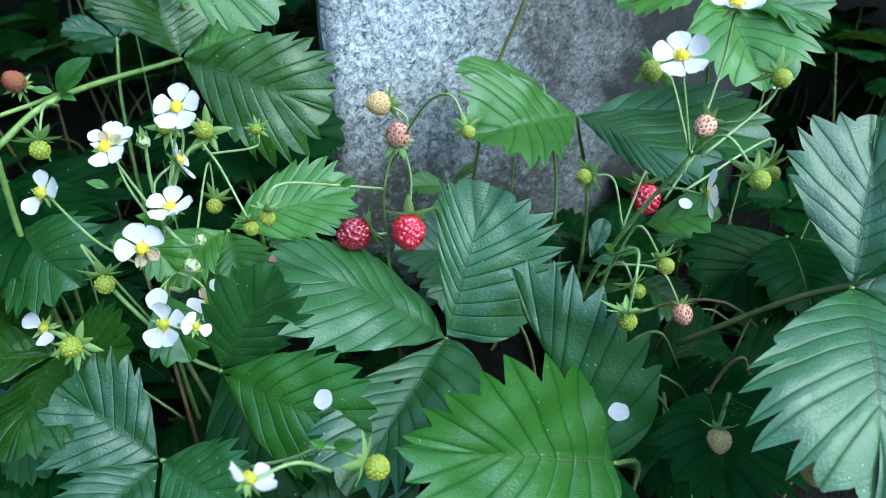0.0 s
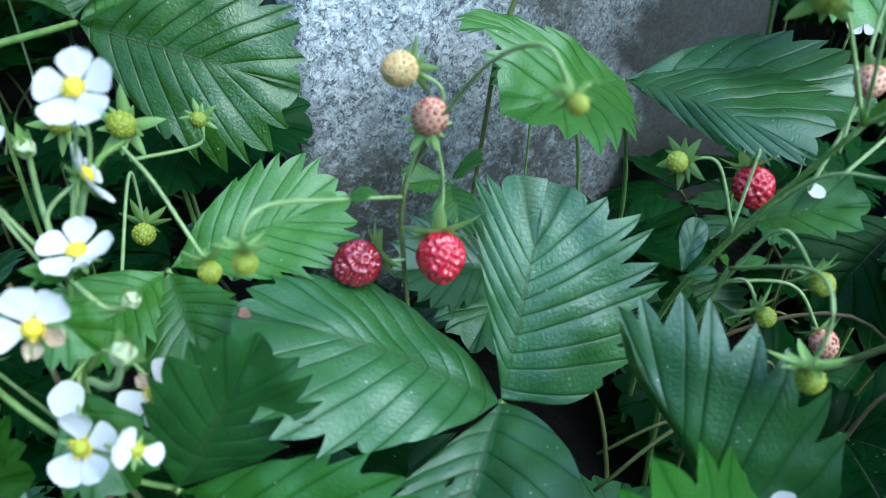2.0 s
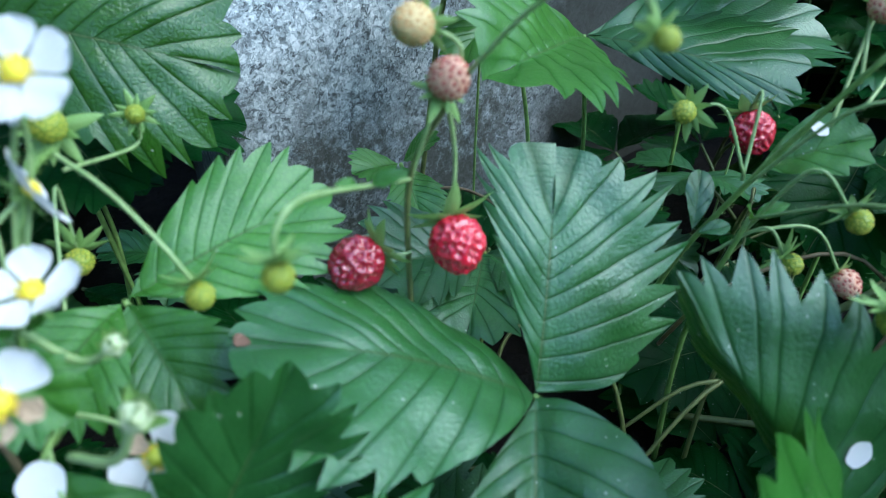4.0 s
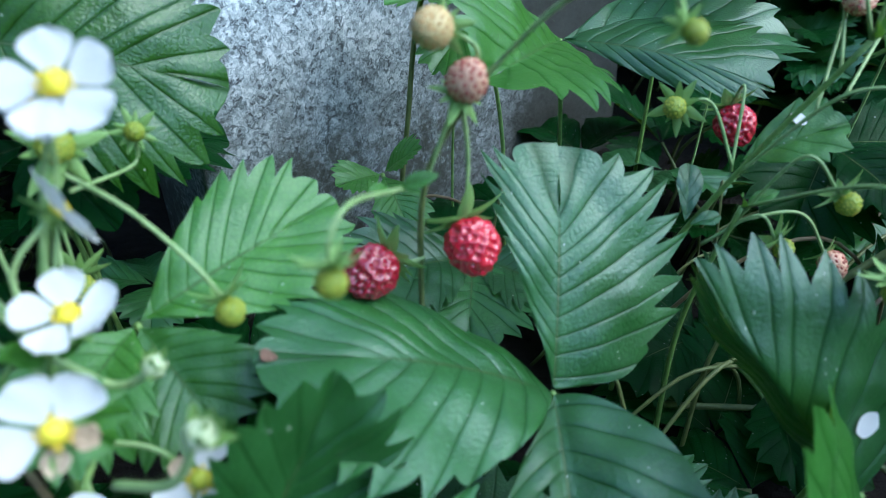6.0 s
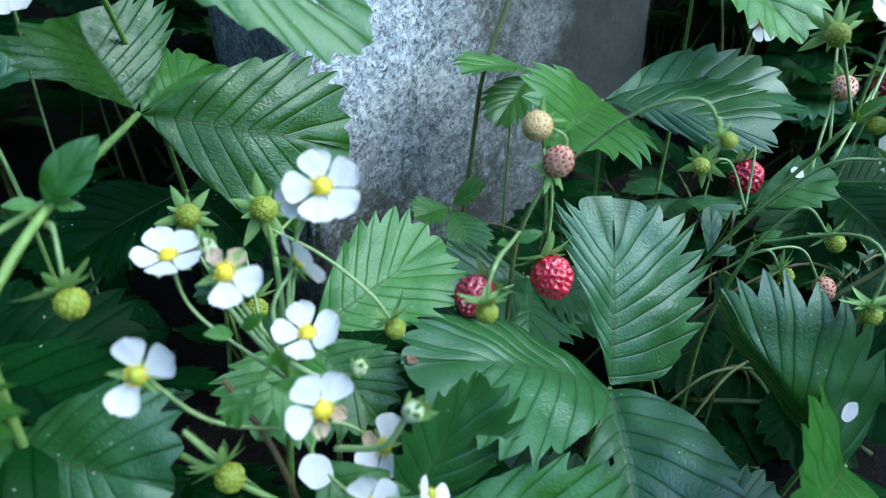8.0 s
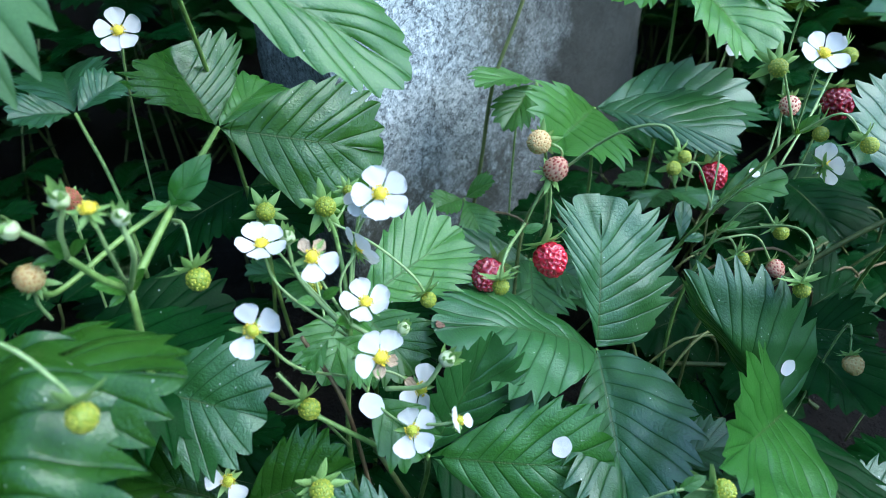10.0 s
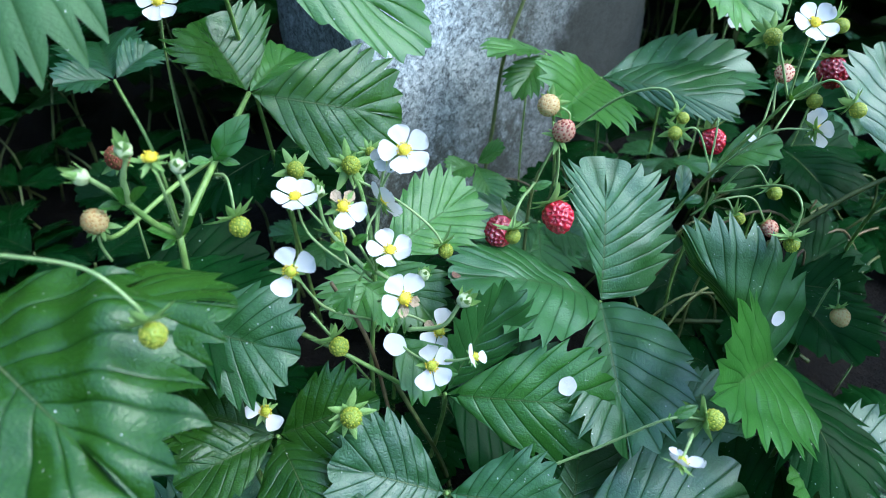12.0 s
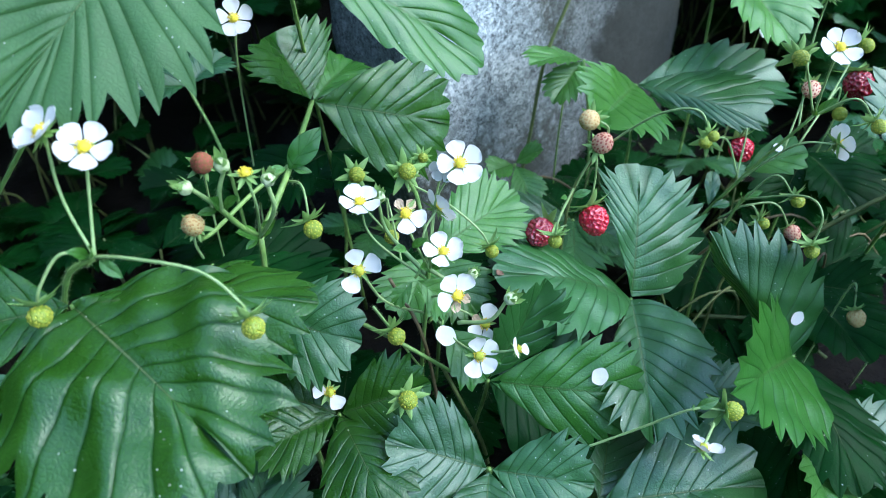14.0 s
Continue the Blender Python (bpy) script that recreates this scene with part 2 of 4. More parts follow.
# ---- mesh helpers ----
def mesh_from(name, verts, faces, mats, smooth=True, uvs=None):
    me = bpy.data.meshes.new(name)
    me.from_pydata([tuple(v) for v in verts], [], faces)
    for m in mats if isinstance(mats, (list, tuple)) else [mats]:
        me.materials.append(m)
    if smooth:
        me.polygons.foreach_set("use_smooth", [True] * len(me.polygons))
    if uvs is not None:
        layer = me.uv_layers.new(name="UVMap")
        idx = np.empty(len(me.loops), dtype=np.int32)
        me.loops.foreach_get("vertex_index", idx)
        layer.data.foreach_set("uv", np.asarray(uvs, dtype=np.float32)[idx].ravel())
    me.update()
    return me


def part(name, me, parent, label="", m=None, kind=""):
    ob = new(name, me)
    ob.parent = parent
    if m is not None:
        ob.matrix_basis = m
    if label or kind:
        tagged(ob, label, kind=kind)
    return ob


def thing(name, at, label, category, group=""):
    ob = new(name)
    ob.empty_display_size = 0.005
    ob.location = at
    return tagged(ob, label, category, group)


def unit(v):
    v = np.asarray(v, float)
    return v / max(np.linalg.norm(v), 1e-9)


def spline(points, steps):
    """Catmull-Rom through the points."""
    p = [np.asarray(q, float) for q in points]
    p = [2 * p[0] - p[1]] + p + [2 * p[-1] - p[-2]]
    out = []
    for i in range(1, len(p) - 2):
        for k in range(steps):
            s = k / steps
            a, b, c, d = p[i - 1], p[i], p[i + 1], p[i + 2]
            out.append(0.5 * (2 * b + (c - a) * s + (2 * a - 5 * b + 4 * c - d) * s * s + (3 * b - a - 3 * c + d) * s ** 3))
    out.append(p[-2])
    return np.array(out)


def tube(name, points, r0, r1, mat, steps=8, sides=7, hairs=0, origin=(0, 0, 0)):
    """A stem along the points, from radius r0 to r1; hairs: fine hairs to the metre."""
    path = spline(points, steps) - np.asarray(origin)
    tang = np.gradient(path, axis=0)
    verts, faces = [], []
    ref = np.array([0.3, 0.5, 0.81])
    n = len(path)
    for i in range(n):
        t = unit(tang[i])
        a = unit(np.cross(t, ref))
        b = np.cross(t, a)
        r = r0 + (r1 - r0) * i / (n - 1)
        for k in range(sides):
            w = 2 * math.pi * k / sides
            verts.append(path[i] + r * (math.cos(w) * a + math.sin(w) * b))
    for i in range(n - 1):
        for k in range(sides):
            j = (k + 1) % sides
            faces.append((i * sides + k, i * sides + j, (i + 1) * sides + j, (i + 1) * sides + k))
    faces.append(tuple(range(sides - 1, -1, -1)))
    faces.append(tuple((n - 1) * sides + k for k in range(sides)))
    if hairs:
        length = np.linalg.norm(np.diff(path, axis=0), axis=1).sum()
        for _ in range(int(hairs * length)):
            i = random.randrange(n - 1)
            s = random.random()
            c = path[i] * (1 - s) + path[i + 1] * s
            d = unit(np.random.normal(size=3))
            t = unit(tang[i])
            d = unit(d - t * np.dot(d, t))
            q = np.cross(d, t)
            r = r0 + (r1 - r0) * i / (n - 1)
            k = len(verts)
            h = random.uniform(0.0006, 0.0014)
            verts += [c + d * r * 0.8 + q * 0.00005, c + d * r * 0.8 - q * 0.00005, c + d * (r + h) + t * h * 0.2]
            faces.append((k, k + 1, k + 2))
    return mesh_from(name, verts, faces, mat)


def profile(y, a=1.02, b=0.50):
    y = min(max(y, 0.0), 1.0)
    peak = (a / (a + b)) ** a * (b / (a + b)) ** b
    return y ** a * (1 - y) ** b / peak


UP = (0.0, -0.35, 0.94)


def blade_mesh(base, y, length, halves, mat, bow=0.05, pleat=0.0060, teeth=0.25, veins=8, wave=0.020, cup=0.16, curl=0.0, wedge=1.02, blunt=0.50, sub=12, cols=8, hole=None, seed=0, plain_to=0.30, ruck=0.012):
    """One leaflet from its base along y. halves: for each side of the midrib its direction and its half-width.
    Rows follow the side veins, each ends in a tooth; the panels between the veins swell upwards."""
    rnd = random.Random(seed)
    peak = round(0.58 * sub) / sub
    turns = veins - 1 + peak
    rows = round(turns * sub)
    o1, o2, o3 = rnd.uniform(0, 9), rnd.uniform(0, 9), rnd.uniform(0, 9)
    base, y = np.asarray(base, float), unit(y)
    (left, half_l), (right, half_r) = halves
    n_l, n_r = unit(np.cross(y, left)), unit(np.cross(right, y))
    n_mid = unit(n_l + n_r)
    verts, uvs, faces, ids = [], [], [], {}
    wedges, blunts, plains = (o if isinstance(o, tuple) else (o, o) for o in (wedge, blunt, plain_to))
    for side, out, half, n, base_wedge, end_blunt, plain in ((-1, left, half_l, n_l, wedges[0], blunts[0], plains[0]), (1, right, half_r, n_r, wedges[1], blunts[1], plains[1])):
        jit = [rnd.uniform(0.72, 1.22) for _ in range(veins + 2)]
        slip = [rnd.uniform(-0.06, 0.06) for _ in range(veins + 2)]
        swell = [rnd.uniform(0.7, 1.3) for _ in range(veins + 2)]
        for i in range(rows + 1):
            ph = i / sub
            s = i / rows
            py = 0.72 * s + 0.008 * math.sin(o2 + 4.1 * ph) * (1 - s)
            my = min(1.0, max(0.0, 1 - (1 - s) ** 1.75 + 0.014 * math.sin(o3 * side + 3.3 * ph) * math.sin(math.pi * s)))
            mx = profile(my, base_wedge, end_blunt)
            k0 = min(int(ph), veins)
            f = ph - math.floor(ph)
            t = (f / peak) ** 0.72 if f < peak else ((1 - f) / (1 - peak)) ** 1.15
            amp = teeth * min(1.0, max(0.0, (s - plain * 0.6) / (plain * 0.7))) * jit[k0] * (1 - 0.35 * max(0.0, s - 0.75) / 0.25)
            for j in range(cols + 1):
                v = j / cols
                if j == 0 and (i, 0) in ids:
                    continue
                k = 1 + amp * (t - 0.5 + slip[k0] * t) * v ** 2.2
                x = mx * v * k * half
                w = (py + (my - py) * v * k - 0.05 * v * (1 - v))
                panel = abs(math.sin(math.pi * (ph - 0.5)))
                rise = pleat * length * (panel ** 0.5 * swell[int(ph + 0.5)] + 0.12 * math.sin(2 * math.pi * ph)) * min(1.0, v * 4) * (1 - 0.45 * v)
                rise += cup * (x - x * x / max(half, 1e-6))
                rise += wave * length * (math.sin(o1 + side + 7 * x / length + 5 * w) + 0.5 * math.sin(o2 + 13 * w + 3 * x * side / length)) * (x / half)
                rise += ruck * length * math.sin(o3 + 19 * x / length + 2 * side) * math.sin(o1 + 15 * w) * min(1.0, v * 3)
                rise -= 0.008 * length * t * v ** 5 * jit[k0]
                mid = bow * length * 4 * w * (1 - w) - curl * length * (max(0.0, w - 0.55) ** 2 * 4 - 0.81 * max(0.0, w))
                ids[(i, j * side if j else 0)] = len(verts)
                verts.append(base + y * w * length + out * x + n * rise + n_mid * mid)
                uvs.append((ph, v * side))
        for i in range(rows):
            for j in range(cols):
                if hole and side == hole[0] and abs(i - hole[1] * rows) <= 2.2 and j == hole[2]:
                    continue
                q = ids[(i, j * side)], ids[(i, (j + 1) * side)], ids[(i + 1, (j + 1) * side)], ids[(i + 1, j * side)]
                faces.append(q if side > 0 else q[::-1])
    return mesh_from("leaflet", verts, faces, mat, uvs=uvs)


def folded(x, z, fold, half):
    """The two halves of a blade that lies across x, folded up along its midrib by some degrees."""
    c, q = math.cos(radians(fold)), math.sin(radians(fold))
    return (-c * x + q * z, half), (c * x + q * z, half)


def leaflet_mesh(length, half, mat, fold=14, **opt):
    """One leaflet along +y from the origin, its upper face to +z."""
    return blade_mesh((0, 0, 0), (0, 1, 0), length, folded(np.array((1.0, 0, 0)), np.array((0, 0, 1.0)), fold, half), mat, **opt)


def blade_axes(base, tip, sides=None, halves=None, fold=14, width=None, up=UP, tilt=0):
    """The direction, length and halves of a leaflet, from a point on each margin or from its width and fold."""
    base, tip = np.asarray(base, float), np.asarray(tip, float)
    y, length = unit(tip - base), np.linalg.norm(tip - base)
    if sides is not None:
        out = []
        for k, p in enumerate(sides):
            d = np.asarray(p, float) - base
            along = np.dot(d, y) / length
            d = d - y * np.dot(d, y)
            out.append((unit(d), halves[k] if halves else np.linalg.norm(d) / max(profile(along), 0.5)))
        if np.dot(np.cross(y, out[0][0]) + np.cross(out[1][0], y), np.asarray(up)) < 0:
            return y, length, out[::-1], True
        return y, length, out, False
    up = np.asarray(up, float)
    z = unit(up - y * np.dot(up, y))
    x = unit(np.cross(y, z))
    if tilt:
        c, q = math.cos(radians(tilt)), math.sin(radians(tilt))
        x, z = c * x + q * z, c * z - q * x
    return y, length, folded(x, z, fold, width * length), False


SEED = [100]


def strawberry_leaf(node, root, blades, label, mat=LEAF, group="strawberry leaves", stalk=STEM, radius=0.0008, via=None, hairs=4000):
    """A leaf: its stalk from root to node, and its blades, each (tip, margin points or None, options)."""
    leaf = thing("strawberry_leaf", node, label, "leaf", group)
    node = np.asarray(node, float)
    for tip, sides, opt in blades:
        opt = dict(opt)
        b_mat = opt.pop("mat", mat)
        base = np.asarray(opt.pop("base", node + unit(np.asarray(tip) - node) * opt.pop("gap", 0.0015)), float)
        how = {k: opt.pop(k) for k in ("halves", "fold", "width", "up", "tilt") if k in opt}
        y, length, halves, turned = blade_axes(base, tip, sides, **how)
        for k in ("wedge", "blunt", "plain_to"):
            if turned and isinstance(opt.get(k), tuple):
                opt[k] = opt[k][::-1]
        SEED[0] += 1
        part("leaflet", blade_mesh(base - node, y, length, halves, b_mat, seed=SEED[0], **opt), leaf)
    if root is not None:
        mid = [via] if via is not None else [node * 0.5 + np.asarray(root) * 0.5 + np.array((0.006, 0.004, 0.008))]
        part("petiole", tube("petiole", [root, *mid, node], radius * 1.3, radius, stalk, hairs=hairs, origin=node), leaf)
    return leaf


def frame_of(facing, roll=0):
    """Axes whose z looks along facing."""
    z = unit(facing)
    ref = np.array((0, 0, 1.0)) if abs(z[2]) < 0.95 else np.array((0, 1.0, 0))
    x = unit(np.cross(ref, z))
    y = np.cross(z, x)
    m = Matrix(((x[0], y[0], z[0], 0), (x[1], y[1], z[1], 0), (x[2], y[2], z[2], 0), (0, 0, 0, 1)))
    return m @ Matrix.Rotation(radians(roll), 4, "Z")


def petal_mesh(mat, cup=0.25, seed=0, crumple=0.0):
    """A petal of unit length along +y."""
    rnd = random.Random(seed)
    o = rnd.uniform(0, 6)
    rows, cols = 10, 8
    verts, faces = [], []
    for i in range(rows + 1):
        y = i / rows
        w = 0.10 + 0.425 * math.sin(min(1, y * 1.12) * math.pi * 0.60) ** 1.3
        if y > 0.62:
            w *= math.sqrt(max(0.0, 1 - ((y - 0.62) / 0.385) ** 2.2))
        for j in range(cols + 1):
            u = j / cols * 2 - 1
            x = w * u
            z = cup * (y * y * 0.55 + (u * u) * 0.30 * y) - 0.05 * y + 0.025 * math.sin(o + 5 * u + 4 * y) * y
            if crumple:
                z += crumple * math.sin(9 * u + o) * math.sin(8 * y + o)
                x *= 1 - 0.5 * crumple * y
            verts.append((x, y, z))
    for i in range(rows):
        for j in range(cols):
            a = i * (cols + 1) + j
            faces.append((a, a + 1, a + cols + 2, a + cols + 1))
    return mesh_from("petal", verts, faces, mat)


def sepal_mesh():
    verts, faces = [], []
    rows, cols = 8, 4
    for i in range(rows + 1):
        y = i / rows
        w = 0.20 * (y + 0.20) ** 0.5 * (1 - y) ** 0.9 * 1.7 + 0.004
        for j in range(cols + 1):
            u = j / cols * 2 - 1
            verts.append((w * u, y, 0.12 * u * u * (1 - y) - 0.10 * y + 0.22 * y * y))
    for i in range(rows):
        for j in range(cols):
            a = i * (cols + 1) + j
            faces.append((a, a + 1, a + cols + 2, a + cols + 1))
    return mesh_from("sepal", verts, faces, SEPAL)


def fib(count):
    g = math.pi * (3 - math.sqrt(5))
    return np.array([(math.sqrt(max(0, 1 - z * z)) * math.cos(g * i), math.sqrt(max(0, 1 - z * z)) * math.sin(g * i), z)
                     for i, z in ((i, 1 - 2 * (i + 0.5) / count) for i in range(count))])


def fruit_meshes(flesh, seeds, count, pit, proud, tall=1.1, taper=0.18, seed_size=0.11):
    """A fruit of unit radius round the origin, tip at -z, its achenes set into pits."""
    points = fib(count) + np.random.RandomState(3).normal(0, 0.065, (count, 3))
    points /= np.linalg.norm(points, axis=1)[:, None]
    rows, cols = 54, 80
    verts, faces = [], []
    gap = math.sqrt(4 * math.pi / count)

    def shape(d):
        return 1 + taper * d[2] - 0.05 * d[2] ** 2

    for i in range(rows + 1):
        th = math.pi * i / rows
        for j in range(cols):
            ph = 2 * math.pi * j / cols
            d = np.array((math.sin(th) * math.cos(ph), math.sin(th) * math.sin(ph), math.cos(th)))
            near = np.sqrt(((points - d) ** 2).sum(1).min())
            h = 1 - pit * math.exp(-(near / (gap * 0.42)) ** 2)
            k = shape(d)
            verts.append((d[0] * h * k, d[1] * h * k, d[2] * h * tall))
    for i in range(rows):
        for j in range(cols):
            a, b = i * cols + j, i * cols + (j + 1) % cols
            faces.append((a, a + cols, b + cols, b))
    body = mesh_from("flesh", verts, faces, flesh)
    verts, faces = [], []
    for d in points:
        z = unit(d)
        t = unit(np.cross((0, 0, 1), z) + 1e-4)
        up = np.cross(z, t)
        k = shape(d)
        c = np.array((d[0] * k, d[1] * k, d[2] * tall)) * (1 - pit + proud)
        s = seed_size
        at = len(verts)
        ring = [(0.62, 0), (0.44, 0.6), (0, 1.0), (-0.44, 0.6), (-0.62, 0), (-0.44, -0.6), (0, -1.0), (0.44, -0.6)]
        verts += [c + (t * a + up * b) * s - z * s * 0.35 for a, b in ring]
        verts += [c + (t * a * 0.6 + up * b * 0.6) * s + z * s * 0.28 for a, b in ring]
        verts.append(c + z * s * 0.42)
        for q in range(8):
            r = (q + 1) % 8
            faces.append((at + q, at + r, at + 8 + r, at + 8 + q))
            faces.append((at + 8 + q, at + 8 + r, at + 16))
    return body, mesh_from("achenes", verts, faces, seeds)


SEPAL_MESH = sepal_mesh()
PETALS = [petal_mesh(PETAL, c, k) for k, c in enumerate((0.12, 0.3, 0.45, 0.2))]
DRY_PETALS = [petal_mesh(PETAL_DRY, 0.8, k + 20, 0.16) for k in range(2)]
KINDS = {
    "ripe": fruit_meshes(FLESH_RED, SEED_PINK, 120, 0.20, 0.05, 1.08, 0.12, 0.065),
    "dark": fruit_meshes(FLESH_DARKRED, SEED_RED, 120, 0.20, 0.05, 1.08, 0.12, 0.065),
    "pink": fruit_meshes(FLESH_PINK, SEED_RED, 80, 0.10, 0.07, 1.14, 0.16, 0.165),
    "cream": fruit_meshes(FLESH_CREAM, SEED_BROWN, 84, 0.10, 0.07, 1.10, 0.14, 0.165),
    "green": fruit_meshes(FLESH_GREEN, SEED_YELLOW, 80, 0.12, 0.10, 1.0, 0.05, 0.12),
    "head": fruit_meshes(HEAD_YELLOW, POLLEN, 80, 0.08, 0.12, 0.8, 0.0, 0.10),
    "greenhead": fruit_meshes(HEAD_GREEN, SEED_YELLOW, 80, 0.10, 0.12, 0.9, 0.0, 0.11),
}
SHRIVELLED = KINDS["pink"][0].copy()
SHRIVELLED.materials[0] = FLESH_BROWN
KINDS["brown"] = (SHRIVELLED, KINDS["pink"][1])


def stamen_mesh(count=20, seed=0):
    rnd = random.Random(seed)
    verts, faces = [], []

    def box(c, a, b, d, s, h):
        k = len(verts)
        for q in (-1, 1):
            for u, v in ((-1, -1), (1, -1), (1, 1), (-1, 1)):
                verts.append(c + a * u * s + b * v * s * 0.7 + d * q * h)
        faces.extend([(k, k + 3, k + 2, k + 1), (k + 4, k + 5, k + 6, k + 7)] + [(k + i, k + (i + 1) % 4, k + 4 + (i + 1) % 4, k + 4 + i) for i in range(4)])

    for i in range(count):
        w = 2 * math.pi * i / count + rnd.uniform(-0.1, 0.1)
        r = rnd.uniform(0.22, 0.34)
        top = np.array((math.cos(w) * r, math.sin(w) * r, rnd.uniform(0.08, 0.20)))
        foot = np.array((math.cos(w) * 0.2, math.sin(w) * 0.2, 0.0))
        d = unit(top - foot)
        a = unit(np.cross(d, (0, 0, 1)))
        b = np.cross(d, a)
        box((top + foot) / 2, a, b, d, 0.012, np.linalg.norm(top - foot) / 2)
        box(top, a, b, d, 0.028, 0.036)
    return mesh_from("stamens", verts, faces, POLLEN, smooth=False)


STAMENS = [stamen_mesh(20, k) for k in range(2)]


def scaled(m, s):
    return m @ Matrix.Diagonal((s, s, s, 1))


def sepals_on(parent, m, size, spread, count=5, back=0.0, rnd=random):
    """Sepals round the z axis of m; spread: degrees from the axis."""
    for k in range(count):
        r = m @ Matrix.Rotation(2 * math.pi * k / count + rnd.uniform(-0.15, 0.15), 4, "Z") @ Matrix.Translation((0, size * 0.12, back)) @ Matrix.Rotation(radians(90 - spread + rnd.uniform(-14, 14)), 4, "X")
        part("sepal", SEPAL_MESH, parent, "", scaled(r, size * rnd.uniform(0.85, 1.15)))


def stalk_to(parent, at, path, radius=0.00044, mat=PEDICEL, hairs=2200, name="pedicel"):
    if path:
        part(name, tube(name, [np.asarray(p, float) for p in path], radius * 1.15, radius, mat, hairs=hairs, origin=at), parent)


def flower(at, facing, radius, path, label, petals=(0, 1, 2, 3, 4), dry=(), roll=0, head="head", group="strawberry flowers", flat=8):
    f = thing("strawberry_flower", at, label, "flower", group)
    radius = radius * 0.93
    rnd = random.Random(int(abs(at[0] * 9999 + at[2] * 777)))
    m = frame_of(facing, roll)
    for k in range(5):
        if k in petals or k in dry:
            me = rnd.choice(DRY_PETALS if k in dry else PETALS)
            r = m @ Matrix.Rotation(radians(72 * k + rnd.uniform(-5, 5)), 4, "Z") @ Matrix.Translation((0, radius * 0.16, radius * (0.02 + 0.015 * (k % 2)))) @ Matrix.Rotation(radians(flat + rnd.uniform(-8, 8) - (45 if k in dry else 0)), 4, "X")
            part("petal", me, f, "withered brown petal" if k in dry else "", scaled(r, radius * (0.5 if k in dry else 0.84) * rnd.uniform(0.95, 1.05)))
    body, seeds = KINDS[head]
    h = part("receptacle", body, f, "yellow centre", scaled(m @ Matrix.Translation((0, 0, radius * 0.1)), radius * 0.21))
    part("achenes", seeds, h, kind="stuff")
    part("stamens", rnd.choice(STAMENS), f, "", scaled(m @ Matrix.Rotation(rnd.uniform(0, 1), 4, "Z"), radius * 0.85), "stuff")
    sepals_on(f, m @ Matrix.Translation((0, 0, -radius * 0.10)), radius * 0.66, 104, 5, 0, rnd)
    sepals_on(f, m @ Matrix.Translation((0, 0, -radius * 0.14)) @ Matrix.Rotation(0.63, 4, "Z"), radius * 0.5, 112, 5, 0, rnd)
    back = np.asarray(at) - unit(facing) * radius * 0.12
    stalk_to(f, at, [*path, back] if path else None)
    return f


def fruit(at, tip, radius, kind, path, label, name="strawberry", group="strawberries", category="fruit", spread=75, sepal=1.5, petals=0):
    """A fruit at its place whose tip looks along tip, its calyx behind it."""
    f = thing(name, at, label, category, group)
    rnd = random.Random(int(abs(at[0] * 7919 + at[1] * 993 + at[2] * 577)))
    m = frame_of(-np.asarray(tip, float), rnd.uniform(0, 360))
    body, seeds = KINDS[kind]
    part("flesh", body, f, "", scaled(m, radius))
    part("achenes", seeds, f, "", scaled(m, radius), "stuff")
    base = np.asarray(at) - unit(tip) * radius * 0.95
    c = m @ Matrix.Translation((0, 0, radius * 0.95))
    sepals_on(f, c, radius * sepal, spread, 5, 0, rnd)
    sepals_on(f, c @ Matrix.Rotation(0.63, 4, "Z"), radius * sepal * 0.75, spread + 18, 5, radius * 0.06, rnd)
    for k in range(petals):
        r = c @ Matrix.Rotation(rnd.uniform(0, 6.2), 4, "Z") @ Matrix.Rotation(radians(-60), 4, "X")
        part("petal", rnd.choice(PETALS), f, "last white petal", scaled(r, radius * 1.2))
    stalk_to(f, at, [*path, base + unit(tip) * radius * 0.1] if path else None)
    return f


# ---- the setting ----
def ground():
    n = 90
    # fine near the plants, coarse to the horizon
    line = np.sinh(np.linspace(-1, 1, n) * 6.5) / np.sinh(6.5) * 60
    verts, faces = [], []
    for y in line:
        for x in line:
            d = math.hypot(x, y)
            z = 0.012 * noise.noise((x * 18, y * 18, 0)) + 0.006 * noise.noise((x * 60, y * 60, 3)) if d < 3 else 0
            verts.append((x, y + 0.25, z - 0.004))
    for i in range(n - 1):
        for j in range(n - 1):
            a = i * n + j
            faces.append((a, a + 1, a + n + 1, a + n))
    return tagged(new("ground", mesh_from("ground", verts, faces, SOIL)), "near-black soil under the strawberry plants", "ground", kind="structure")


ground()


